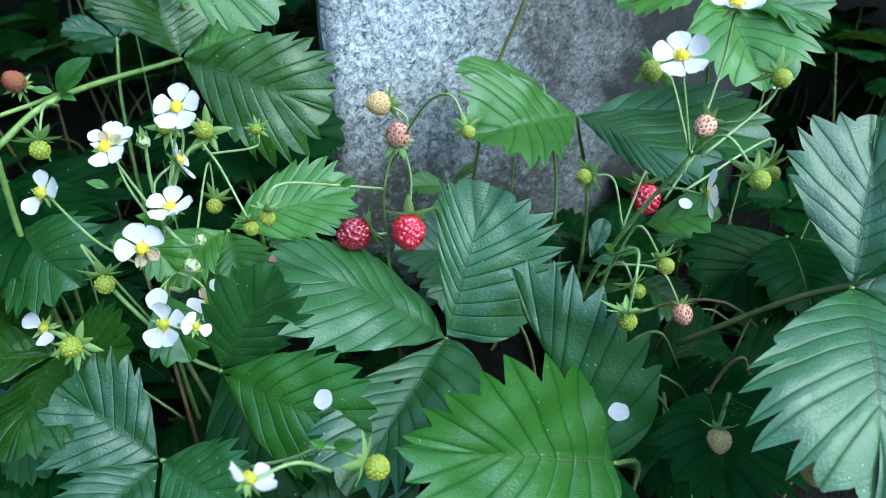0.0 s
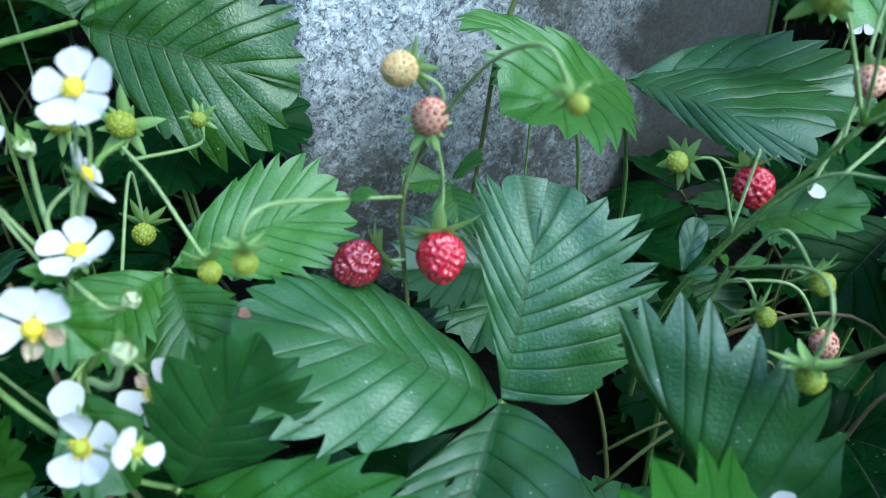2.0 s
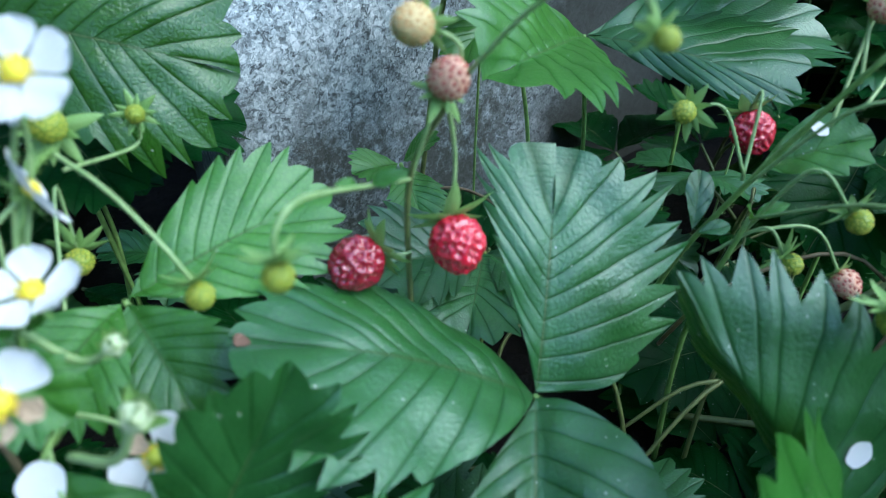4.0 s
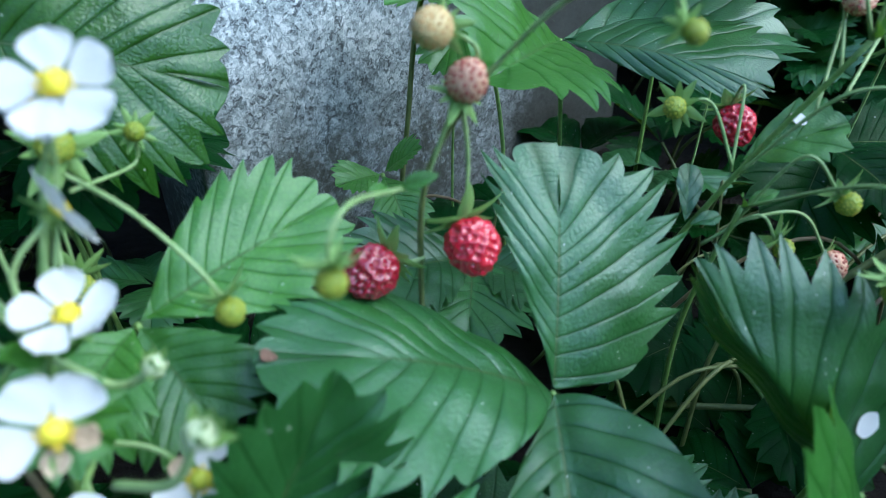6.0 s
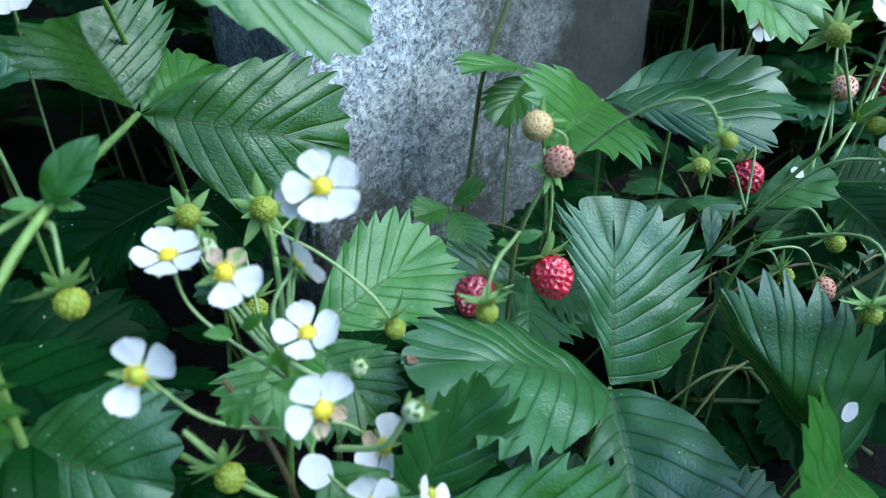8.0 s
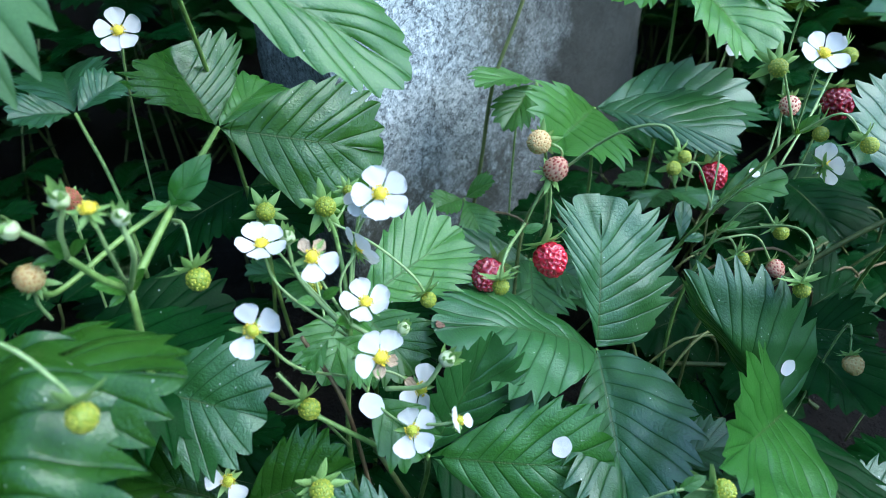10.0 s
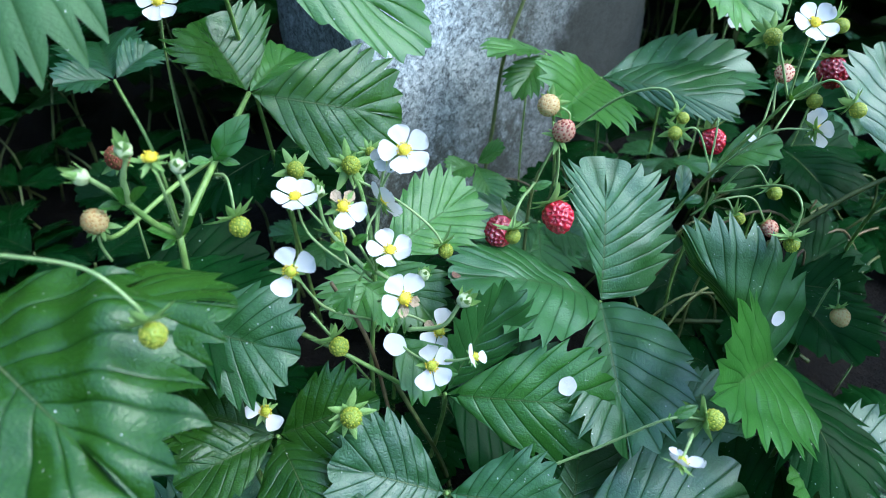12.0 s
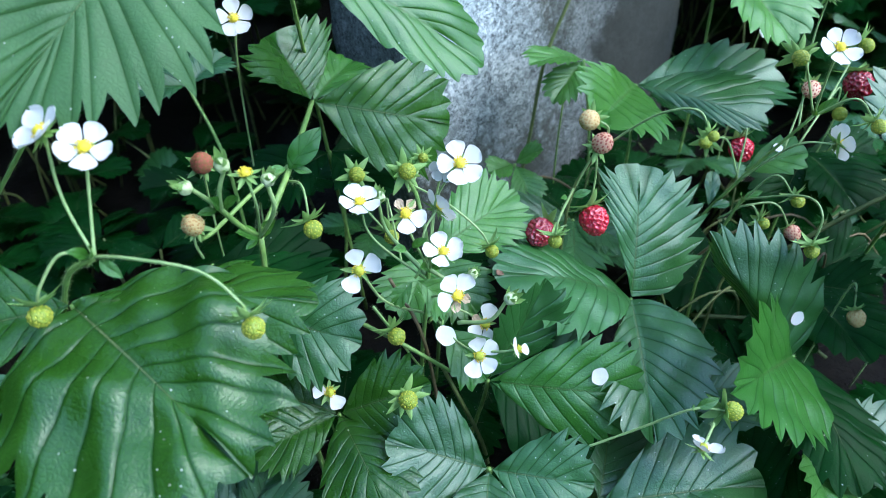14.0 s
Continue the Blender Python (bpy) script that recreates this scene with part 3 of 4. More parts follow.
def stone_post():
    """A rough granite post, its front turned a little to one side."""
    bm = bmesh.new()
    bmesh.ops.create_cube(bm, size=1)
    bmesh.ops.scale(bm, vec=(0.310, 0.085, 0.75), verts=bm.verts)
    bmesh.ops.translate(bm, vec=(0.155, 0.0425, 0.29), verts=bm.verts)
    for v in bm.verts:
        v.co.x += 0.20 * v.co.y
    bmesh.ops.bevel(bm, geom=[e for e in bm.edges if abs(e.verts[0].co.z - e.verts[1].co.z) > 0.1 and e.verts[0].co.y < 0.05 and e.verts[0].co.x > 0.1], offset=0.03, segments=6, affect="EDGES")
    bmesh.ops.bevel(bm, geom=[e for e in bm.edges if abs(e.verts[0].co.z - e.verts[1].co.z) > 0.1 and e.verts[0].co.x < 0.001], offset=0.0025, segments=2, affect="EDGES")
    for _ in range(40):
        edges = [e for e in bm.edges if e.calc_length() > 0.012]
        if not edges or len(bm.verts) > 9000:
            break
        bmesh.ops.subdivide_edges(bm, edges=edges, cuts=1, use_grid_fill=True)
    bm.normal_update()
    for v in bm.verts:
        p = v.co
        v.co = p + v.normal * (0.0016 * noise.noise(p * 45) + 0.0010 * noise.noise(p * 140))
    me = bpy.data.meshes.new("stone_post")
    bm.to_mesh(me)
    bm.free()
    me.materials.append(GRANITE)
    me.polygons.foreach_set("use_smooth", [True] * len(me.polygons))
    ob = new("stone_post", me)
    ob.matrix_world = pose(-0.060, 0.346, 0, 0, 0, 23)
    return tagged(ob, "grey speckled granite post, darker at right end, foot and flank", "stone post")


stone_post()


# ---- the hero leaves ----
FACING = (-0.1, -0.6, 0.8)
BRACT = dict(teeth=0.0, blunt=1.0, wedge=0.8, veins=4, sub=6, cols=4, pleat=0.004, fold=18)
strawberry_leaf((0.0014, 0.2154, 0.0742), (0.012, 0.238, 0.0), [
    ((0.0180, 0.2465, 0.1235), ((-0.0052, 0.2448, 0.1174), (0.0465, 0.2321, 0.1026)), dict(halves=(0.0175, 0.0330), up=FACING, veins=9, bow=0.03, teeth=0.36, wedge=(1.15, 0.30), blunt=(0.16, 0.30), plain_to=(0.45, 0.12))),
    ((-0.0655, 0.2225, 0.1055), ((-0.0410, 0.1894, 0.0870), (-0.0520, 0.2430, 0.1010)), dict(halves=(0.0315, 0.0225), up=FACING, veins=9, bow=0.07, wedge=(0.80, 0.60), blunt=0.40, teeth=0.20)),
    ((-0.0285, 0.1500, 0.0640), ((0.0150, 0.1870, 0.0765), (-0.0282, 0.1856, 0.0748)), dict(halves=(0.0290, 0.0210), up=FACING, veins=9, bow=0.02, cols=12, hole=(1, 0.42, 3), wedge=(0.50, 1.10), blunt=(0.50, 0.34))),
], "large three-part mature green leaf with toothed edges and sunken veins")
strawberry_leaf((0.0622, 0.3163, 0.1266), (0.075, 0.335, 0.0), [
    ((0.0120, 0.2780, 0.1320), ((0.0360, 0.2572, 0.1290), (0.0043, 0.2860, 0.1495)), dict(halves=(0.0320, 0.0260), up=FACING, bow=0.02, blunt=0.30, pleat=0.008, mat=LEAF_FRESH)),
    ((0.1034, 0.2604, 0.1212), ((0.0921, 0.3420, 0.1332), (0.0850, 0.2720, 0.1160)), dict(halves=(0.0330, 0.0100), up=FACING, bow=0.06, veins=9)),
    ((0.1440, 0.2920, 0.1230), None, dict(width=0.34, fold=12, up=(0, -0.3, 1), bow=0.02)),
], "three-part light green leaf with one blade folded like a roof")
strawberry_leaf((0.0602, 0.1686, 0.0573), (0.078, 0.195, 0.0), [
    ((0.0245, 0.2003, 0.1152), ((0.0434, 0.2000, 0.0731), (0.0703, 0.1845, 0.0981)), dict(up=FACING, halves=(0.0100, 0.0300), bow=0.055, cup=0.0, veins=9, wedge=(0.8, 0.46), blunt=(0.6, 0.62), teeth=0.27, plain_to=0.16)),
    ((-0.0098, 0.1383, 0.0971), ((0.0223, 0.1665, 0.1086), (0.0439, 0.1282, 0.0576)), dict(up=FACING, halves=(0.0300, 0.0330), bow=0.0, cup=0.0, veins=9, wedge=(0.50, 0.30), blunt=(0.75, 0.55), plain_to=0.14, teeth=0.28, mat=LEAF_LUSH)),
    ((0.0480, 0.1105, 0.0400), ((0.0820, 0.1300, 0.0400), (0.0220, 0.1400, 0.0400)), dict(up=FACING, halves=(0.0240, 0.0200), bow=0.06, teeth=0.32, mat=LEAF_SHADED)),
], "upright three-part green leaf with a fallen petal")
strawberry_leaf((-0.0812, 0.1948, 0.0754), (-0.086, 0.212, 0.0), [
    ((-0.0240, 0.1680, 0.0700), ((-0.0305, 0.1839, 0.0864), (-0.0452, 0.1685, 0.0570)), dict(up=FACING, halves=(0.0215, 0.0215), bow=0.05, mat=LEAF_LUSH)),
    ((-0.0555, 0.1988, 0.1175), None, dict(width=0.36, fold=14, up=(0.35, -0.75, 0.5), bow=0.02)),
    ((-0.0472, 0.1646, 0.0474), None, dict(width=0.48, fold=10, up=(-0.1, -0.6, 0.8), mat=LEAF_SHADED)),
], "three-part dark green leaf under the blossoms with a fallen petal")
strawberry_leaf((-0.0946, 0.1635, 0.0630), (-0.097, 0.178, 0.0), [
    ((-0.1300, 0.1765, 0.0830), None, dict(width=0.50, fold=8, bow=0.03, up=FACING)),
    ((-0.0620, 0.1420, 0.0640), None, dict(width=0.46, fold=10, bow=0.04, up=FACING)),
    ((-0.1120, 0.1330, 0.0600), None, dict(width=0.46, fold=10, bow=0.04)),
], "small three-part green leaf low beside the blossoms", LEAF)
strawberry_leaf((-0.1430, 0.1990, 0.0784), (-0.140, 0.207, 0.0), [
    ((-0.1380, 0.1540, 0.0740), ((-0.1240, 0.1850, 0.0740), (-0.1545, 0.1690, 0.0720)), dict(up=FACING, halves=(0.0175, 0.0180), bow=0.06, mat=LEAF_GLOSSY)),
    ((-0.1781, 0.1930, 0.0784), None, dict(width=0.44, fold=10, bow=0.05, mat=LEAF_GLOSSY)),
    ((-0.1085, 0.1900, 0.0900), None, dict(width=0.46, fold=14, bow=0.04, up=(-0.3, -0.6, 0.7), mat=LEAF_GLOSSY)),
    ((-0.1750, 0.2200, 0.0870), None, dict(width=0.44, fold=10, bow=0.05, mat=LEAF_GLOSSY)),
], "glossy dark green leaf below the blossoms", LEAF)
strawberry_leaf((-0.1650, 0.2300, 0.1130), (-0.165, 0.238, 0.0), [
    ((-0.1300, 0.2060, 0.1060), None, dict(width=0.50, fold=8, bow=0.05, up=FACING, mat=LEAF)),
    ((-0.150, 0.255, 0.105), None, dict(width=0.45)),
    ((-0.200, 0.238, 0.110), None, dict(width=0.45)),
], "fresh green leaf with rounded teeth", LEAF_LUSH)
strawberry_leaf((-0.1170, 0.3090, 0.1560), (-0.156, 0.226, 0.150), [
    ((-0.0529, 0.3070, 0.1321), ((-0.0619, 0.3180, 0.1570), (-0.0880, 0.2980, 0.1210)), dict(up=FACING, halves=(0.0265, 0.0290), bow=0.07, veins=9)),
    ((-0.1290, 0.3230, 0.1830), ((-0.1518, 0.2860, 0.1870), (-0.0931, 0.3330, 0.1690)), dict(up=FACING, halves=(0.0310, 0.0300), bow=0.03, blunt=0.35)),
    ((-0.0900, 0.3370, 0.1590), None, dict(width=0.36, fold=10, mat=LEAF_FRESH)),
    ((-0.1253, 0.2496, 0.1750), None, dict(BRACT, width=0.26, base=(-0.1397, 0.2455, 0.1630), up=(-0.3, -0.8, 0.4), mat=LEAF_LUSH)),
], "glossy dark green leaf on a hairy stalk beside the granite", LEAF_GLOSSY, radius=0.0010, via=(-0.140, 0.247, 0.161), hairs=9000)
strawberry_leaf((-0.0872, 0.2450, 0.1058), (-0.087, 0.248, 0.0), [
    ((-0.0376, 0.2610, 0.1150), None, dict(width=0.36, fold=8, up=(-0.1, -0.60, 0.79), veins=9)),
    ((-0.0753, 0.2200, 0.0900), None, dict(width=0.50, fold=8, up=(-0.1, -0.5, 0.85))),
    ((-0.108, 0.220, 0.098), None, dict(width=0.50, fold=8)),
], "bright fresh green leaf with sharp teeth below the ripe berries", LEAF_FRESH)
strawberry_leaf((-0.2143, 0.2033, 0.1582), (-0.235, 0.235, 0.0), [
    ((-0.1770, 0.1400, 0.1395), ((-0.1660, 0.1690, 0.1475), (-0.2300, 0.1610, 0.1430)), dict(up=FACING, halves=(0.0365, 0.0420), bow=0.06, wave=0.06, ruck=0.030, pleat=0.012, cup=0.2, sub=14, cols=14, wedge=0.50, blunt=0.60, veins=8, teeth=0.26, plain_to=0.08)),
    ((-0.1475, 0.1800, 0.1560), ((-0.1650, 0.2060, 0.1500), (-0.1650, 0.1740, 0.1480)), dict(up=FACING, halves=(0.0230, 0.0200), bow=0.05, wave=0.03)),
    ((-0.2700, 0.2100, 0.1500), None, dict(width=0.5, fold=10)),
], "large glossy green leaf close to the lens with deep veins", LEAF_GLOSSY)
strawberry_leaf((-0.1660, 0.2550, 0.2487), (-0.36, 0.36, 0.0), [
    ((-0.2180, 0.2150, 0.2110), ((-0.1578, 0.2220, 0.2109), (-0.2124, 0.2488, 0.2533)), dict(up=FACING, halves=(0.0345, 0.0340), bow=0.03, teeth=0.27, veins=12, blunt=0.95, wedge=0.50, plain_to=0.12, pleat=0.011, sub=10)),
    ((-0.2260, 0.2700, 0.2700), None, dict(width=0.5)),
], "pale green overhanging leaf with long rounded teeth", LEAF_PALE)
strawberry_leaf((-0.1260, 0.2760, 0.2320), (-0.098, 0.335, 0.0), [
    ((-0.0590, 0.2540, 0.1860), None, dict(width=0.20, fold=6, up=(-0.2, -0.5, 0.8), bow=0.04, teeth=0.12)),
    ((-0.1750, 0.3000, 0.2450), None, dict(width=0.36)),
], "pale green leaf tip hanging before the granite", LEAF_FRESH, via=(-0.112, 0.331, 0.150))
strawberry_leaf((0.137, 0.194, 0.114), (0.150, 0.22, 0.0), [
    ((0.1180, 0.1260, 0.0900), None, dict(width=0.46, fold=-4, bow=0.12, cup=0.25, veins=10, up=(0.0, -0.5, 0.85))),
    ((0.150, 0.232, 0.158), None, dict(width=0.44, up=(-0.3, -0.7, 0.5))),
    ((0.190, 0.170, 0.112), None, dict(width=0.46)),
], "large shiny light green leaf with strong parallel veins", LEAF)
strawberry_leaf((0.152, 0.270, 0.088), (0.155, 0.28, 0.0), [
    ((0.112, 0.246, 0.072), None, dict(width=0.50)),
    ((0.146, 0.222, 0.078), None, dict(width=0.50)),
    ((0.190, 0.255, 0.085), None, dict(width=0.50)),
], "dark green leaf deep in the shade", LEAF_SHADED)
strawberry_leaf((0.122, 0.338, 0.178), (0.14, 0.36, 0.0), [
    ((0.080, 0.335, 0.172), None, dict(width=0.46)),
    ((0.133, 0.285, 0.150), None, dict(width=0.46)),
    ((0.170, 0.320, 0.168), None, dict(width=0.46)),
], "light green leaf above the berries with a scalloped edge", LEAF_FRESH)


strawberry_leaf((0.002, 0.340, 0.077), (0.006, 0.336, 0.0), [
    ((-0.018, 0.333, 0.080), None, dict(width=0.46, bow=0.03)),
    ((0.014, 0.329, 0.090), None, dict(width=0.42)),
    ((0.004, 0.318, 0.062), None, dict(width=0.46)),
], "small young leaf at the foot of the granite", LEAF_FRESH)
strawberry_leaf((0.022, 0.302, 0.056), (0.024, 0.31, 0.0), [
    ((-0.024, 0.292, 0.066), None, dict(width=0.46)),
    ((0.000, 0.262, 0.052), None, dict(width=0.46)),
    ((0.040, 0.268, 0.055), None, dict(width=0.46)),
], "mid green leaf low before the granite", LEAF)
strawberry_leaf((0.050, 0.352, 0.129), (0.06, 0.345, 0.0), [
    ((0.006, 0.335, 0.141), None, dict(width=0.26, fold=10, up=(0.0, -0.1, 1.0), bow=0.06)),
    ((0.022, 0.336, 0.115), None, dict(width=0.34)),
], "yellow-green leaf seen edge-on before the granite", LEAF_FRESH)
strawberry_leaf((0.080, 0.245, 0.108), None, [
    ((0.104, 0.232, 0.120), None, dict(width=0.36, veins=4, bow=0.05, up=(0, -0.5, 0.85))),
], "small lobed bract leaf on a flower stalk", LEAF_FRESH)
strawberry_leaf((0.059, 0.240, 0.094), None, [
    ((0.066, 0.250, 0.108), None, dict(width=0.24, veins=4, teeth=0.0, up=(-0.3, -0.8, 0.4))),
    ((0.068, 0.236, 0.097), None, dict(width=0.3, veins=3, teeth=0.1)),
], "small narrow bract leaf on a flower stalk", LEAF)
strawberry_leaf((-0.108, 0.332, 0.116), (-0.11, 0.34, 0.0), [
    ((-0.053, 0.336, 0.104), None, dict(width=0.46)),
    ((-0.090, 0.300, 0.100), None, dict(width=0.46)),
    ((-0.150, 0.320, 0.105), None, dict(width=0.46)),
], "dark green leaf under a larger leaf beside the granite", LEAF_SHADED)
strawberry_leaf((-0.050, 0.150, 0.032), (-0.052, 0.16, 0.0), [
    ((0.016, 0.130, 0.036), None, dict(width=0.44)),
    ((-0.045, 0.110, 0.030), None, dict(width=0.44)),
    ((-0.020, 0.190, 0.034), None, dict(width=0.44)),
], "broad dark green leaf close to the soil", LEAF)
strawberry_leaf((0.046, 0.140, 0.034), (0.05, 0.15, 0.0), [
    ((0.022, 0.095, 0.040), None, dict(width=0.40, up=(0.4, -0.4, 0.8), mat=LEAF_FRESH)),
    ((0.090, 0.120, 0.034), None, dict(width=0.44)),
], "green leaf low beneath a larger leaf", LEAF)
strawberry_leaf((-0.175, 0.252, 0.124), (-0.175, 0.262, 0.0), [
    ((-0.131, 0.243, 0.113), None, dict(width=0.46)),
    ((-0.140, 0.215, 0.104), None, dict(width=0.46)),
    ((-0.200, 0.215, 0.112), None, dict(width=0.46)),
], "dark green leaf behind the blossoms", LEAF_SHADED)
strawberry_leaf((-0.167, 0.358, 0.152), (-0.158, 0.32, 0.0), [
    ((-0.190, 0.350, 0.157), None, dict(width=0.46)),
    ((-0.146, 0.372, 0.158), None, dict(width=0.46)),
    ((-0.171, 0.402, 0.155), None, dict(width=0.46)),
], "mid green leaf on a thin arched stalk in the shade", LEAF, via=(-0.158, 0.326, 0.115))


strawberry_leaf((0.1065, 0.2127, 0.0501), (0.1165, 0.2227, 0.0), [
    ((0.1321, 0.1843, 0.0549), None, dict(width=0.48, up=(0, -0.5, 0.85))),
    ((0.0983, 0.1578, 0.0476), None, dict(width=0.48, up=(0, -0.5, 0.85))),
    ((0.1567, 0.2183, 0.0574), None, dict(width=0.44, up=(0, -0.5, 0.85))),
], "broad dark green leaf below the unripe fruit", LEAF_SHADED)


strawberry_leaf((-0.0985, 0.2010, 0.1075), (-0.100, 0.212, 0.100), [
    ((-0.0865, 0.1860, 0.0880), None, dict(width=0.42, veins=5, up=FACING, bow=0.06)),
], "small fresh leaf on a flower stalk with a fallen petal", LEAF_FRESH, radius=0.0005)
strawberry_leaf((-0.1050, 0.2110, 0.1260), (-0.099, 0.215, 0.122), [
    ((-0.0930, 0.2050, 0.1120), None, dict(width=0.46, veins=5, up=FACING, bow=0.05, teeth=0.34)),
    ((-0.1150, 0.2080, 0.1190), None, dict(width=0.34, veins=4, up=FACING)),
], "small lobed bract leaf below the blossoms", LEAF_FRESH, radius=0.0005)
for at, tips in (
    ((-0.0980, 0.2150, 0.1250), ((-0.1040, 0.2080, 0.1330), (-0.0900, 0.2110, 0.1310))),
    ((-0.1397, 0.2455, 0.1630), ((-0.1480, 0.2440, 0.1650), (-0.1320, 0.2430, 0.1610))),
    ((-0.1560, 0.2250, 0.1510), ((-0.1640, 0.2180, 0.1600), (-0.1500, 0.2200, 0.1600), (-0.1620, 0.2210, 0.1500))),
    ((-0.1665, 0.2180, 0.1700), ((-0.1740, 0.2150, 0.1720), (-0.1600, 0.2140, 0.1760), (-0.1690, 0.2120, 0.1790))),
    ((-0.2015, 0.1935, 0.1800), ((-0.2070, 0.1900, 0.1860), (-0.1960, 0.1890, 0.1740), (-0.2000, 0.1880, 0.1870))),
    ((-0.1080, 0.2070, 0.1440), ((-0.1150, 0.2040, 0.1480), (-0.1020, 0.2040, 0.1490))),
    ((0.0840, 0.2190, 0.1500), ((0.0900, 0.2150, 0.1590), (0.0790, 0.2150, 0.1560))),
    ((0.0660, 0.2280, 0.1050), ((0.0740, 0.2240, 0.1100), (0.0600, 0.2240, 0.1120))),
    ((-0.0300, 0.1360, 0.1000), ((-0.0210, 0.1340, 0.1040), (-0.0340, 0.1330, 0.1060))),
    ((-0.0360, 0.2190, 0.1390), ((-0.0280, 0.2160, 0.1420), (-0.0420, 0.2160, 0.1420)))):
    strawberry_leaf(at, None, [(tip, None, dict(BRACT, width=0.24, up=FACING)) for tip in tips], "small pointed bracts at the fork of a flower stalk", LEAF_FRESH, group="bracts")


# ---- blossoms, fruits and their stalks ----
def scape(points, label, r0=0.0010, r1=0.0007, mat=STEM):
    s = thing("flower_stalk", points[0], label, "stem", "flower stalks")
    part("stalk", tube("stalk", points, r0, r1, mat, hairs=5000, origin=points[0]), s)
    return s


K1 = (-0.098, 0.215, 0.125)
scape([(-0.100, 0.212, 0.0), (-0.104, 0.212, 0.07), K1, (-0.094, 0.235, 0.142), (-0.092, 0.252, 0.141)], "hairy green stalk branching into the blossoms")
scape([(-0.019, 0.252, 0.0), (-0.022, 0.243, 0.09), (-0.022, 0.238, 0.128), (-0.014, 0.233, 0.148)], "thin dark stalk of the ripening berries", 0.0008, 0.0006, STEM_SHADED)
scape([(0.060, 0.262, 0.0), (0.060, 0.252, 0.065), (0.070, 0.236, 0.11), (0.084, 0.219, 0.150)], "long green stalk carrying blossom and unripe fruit")
scape([(0.060, 0.235, 0.0), (0.060, 0.235, 0.06), (0.066, 0.228, 0.105)], "green stalk with small green fruit")
scape([(-0.150, 0.225, 0.0), (-0.158, 0.225, 0.10), (-0.156, 0.225, 0.151)], "pale green stalk with a bunch of buds", 0.0014, 0.0011)
scape([(-0.1395, 0.249, 0.162), (-0.154, 0.243, 0.158), (-0.172, 0.226, 0.156), (-0.176, 0.219, 0.162)], "pale green side branch with a brownish fruit", 0.0009, 0.0007)
scape([(-0.160, 0.245, 0.112), (-0.148, 0.238, 0.112), (-0.118, 0.205, 0.105), (-0.094, 0.196, 0.083), (-0.082, 0.197, 0.073)], "green runner between the leaves", 0.0009, 0.0008)
scape([(-0.113, 0.218, 0.123), (-0.104, 0.206, 0.095), (-0.098, 0.197, 0.02)], "reddish brown flower stalk", 0.0007, 0.0008, STEM_RED)
scape([(-0.099, 0.202, 0.085), (-0.083, 0.196, 0.034), (-0.078, 0.194, 0.0)], "olive green stalk low among the leaves", 0.0009, 0.0010, STEM_SHADED)
scape([(0.094, 0.222, 0.066), (0.125, 0.206, 0.100), (0.145, 0.196, 0.115)], "olive green stalk slanting through the shade", 0.0012, 0.0012, STEM_SHADED)
scape([(0.070, 0.243, 0.014), (0.105, 0.214, 0.020), (0.12, 0.19, 0.01)], "olive runner close to the soil", 0.0013, 0.0012, STEM_SHADED)
scape([(0.108, 0.270, 0.012), (0.099, 0.232, 0.022), (0.092, 0.203, 0.012)], "pale dry runner close to the soil", 0.0010, 0.0010, STEM)
scape([(0.006, 0.350, 0.0), (0.012, 0.352, 0.048), (0.017, 0.350, 0.09), (0.024, 0.352, 0.132), (0.037, 0.352, 0.167), (0.050, 0.348, 0.21)], "thin brownish green stalk rising before the granite", 0.0011, 0.0010, STEM_SHADED)
scape([(0.034, 0.344, 0.0), (0.036, 0.350, 0.06), (0.038, 0.350, 0.118)], "thin green stalk before the granite", 0.0006, 0.0005, STEM)

WHITE = "white five-petalled strawberry blossom with a yellow centre"
FADED = "fading white strawberry blossom with withered brown petals"
flower((-0.0846, 0.2159, 0.1685), (-0.10, -0.70, 0.70), 0.0092, [K1, (-0.092, 0.222, 0.150)], WHITE, roll=10)
flower((-0.093, 0.212, 0.134), (0.05, -0.25, 0.96), 0.0086, [K1, (-0.096, 0.215, 0.127)], WHITE, roll=0)
flower((-0.096, 0.192, 0.130), (0.1, -0.85, 0.5), 0.0092, [(-0.100, 0.213, 0.112), (-0.100, 0.203, 0.122)], FADED, petals=(0, 1, 4), dry=(2, 3), roll=20)
flower((-0.081, 0.200, 0.103), (0.05, -0.80, 0.60), 0.0089, [(-0.100, 0.213, 0.108), (-0.088, 0.208, 0.106)], FADED, petals=(1, 2, 4), dry=(0,), roll=40, head="greenhead")
flower((-0.091, 0.183, 0.106), (-0.1, -0.85, 0.5), 0.0089, [(-0.100, 0.213, 0.108), (-0.096, 0.196, 0.105)], FADED, petals=(0, 2, 3, 4), roll=0, head="greenhead")
flower((-0.078, 0.177, 0.110), (0.6, -0.5, 0.6), 0.0056, [(-0.091, 0.19, 0.102), (-0.084, 0.18, 0.108)], "half-open white strawberry blossom", petals=(0, 1, 3), roll=0, head="greenhead")
flower((-0.091, 0.222, 0.147), (0.85, 0.35, 0.30), 0.0086, [K1, (-0.099, 0.217, 0.140)], "white strawberry blossom seen from behind", roll=30)
flower((-0.118, 0.233, 0.150), (0.05, -0.2, 0.97), 0.0086, [(-0.099, 0.215, 0.120), (-0.115, 0.229, 0.135)], WHITE, roll=15)
flower((-0.108, 0.209, 0.158), (0.0, -0.75, 0.6), 0.0085, [K1, (-0.106, 0.212, 0.148)], FADED, petals=(2, 3), dry=(4, 0), roll=20)
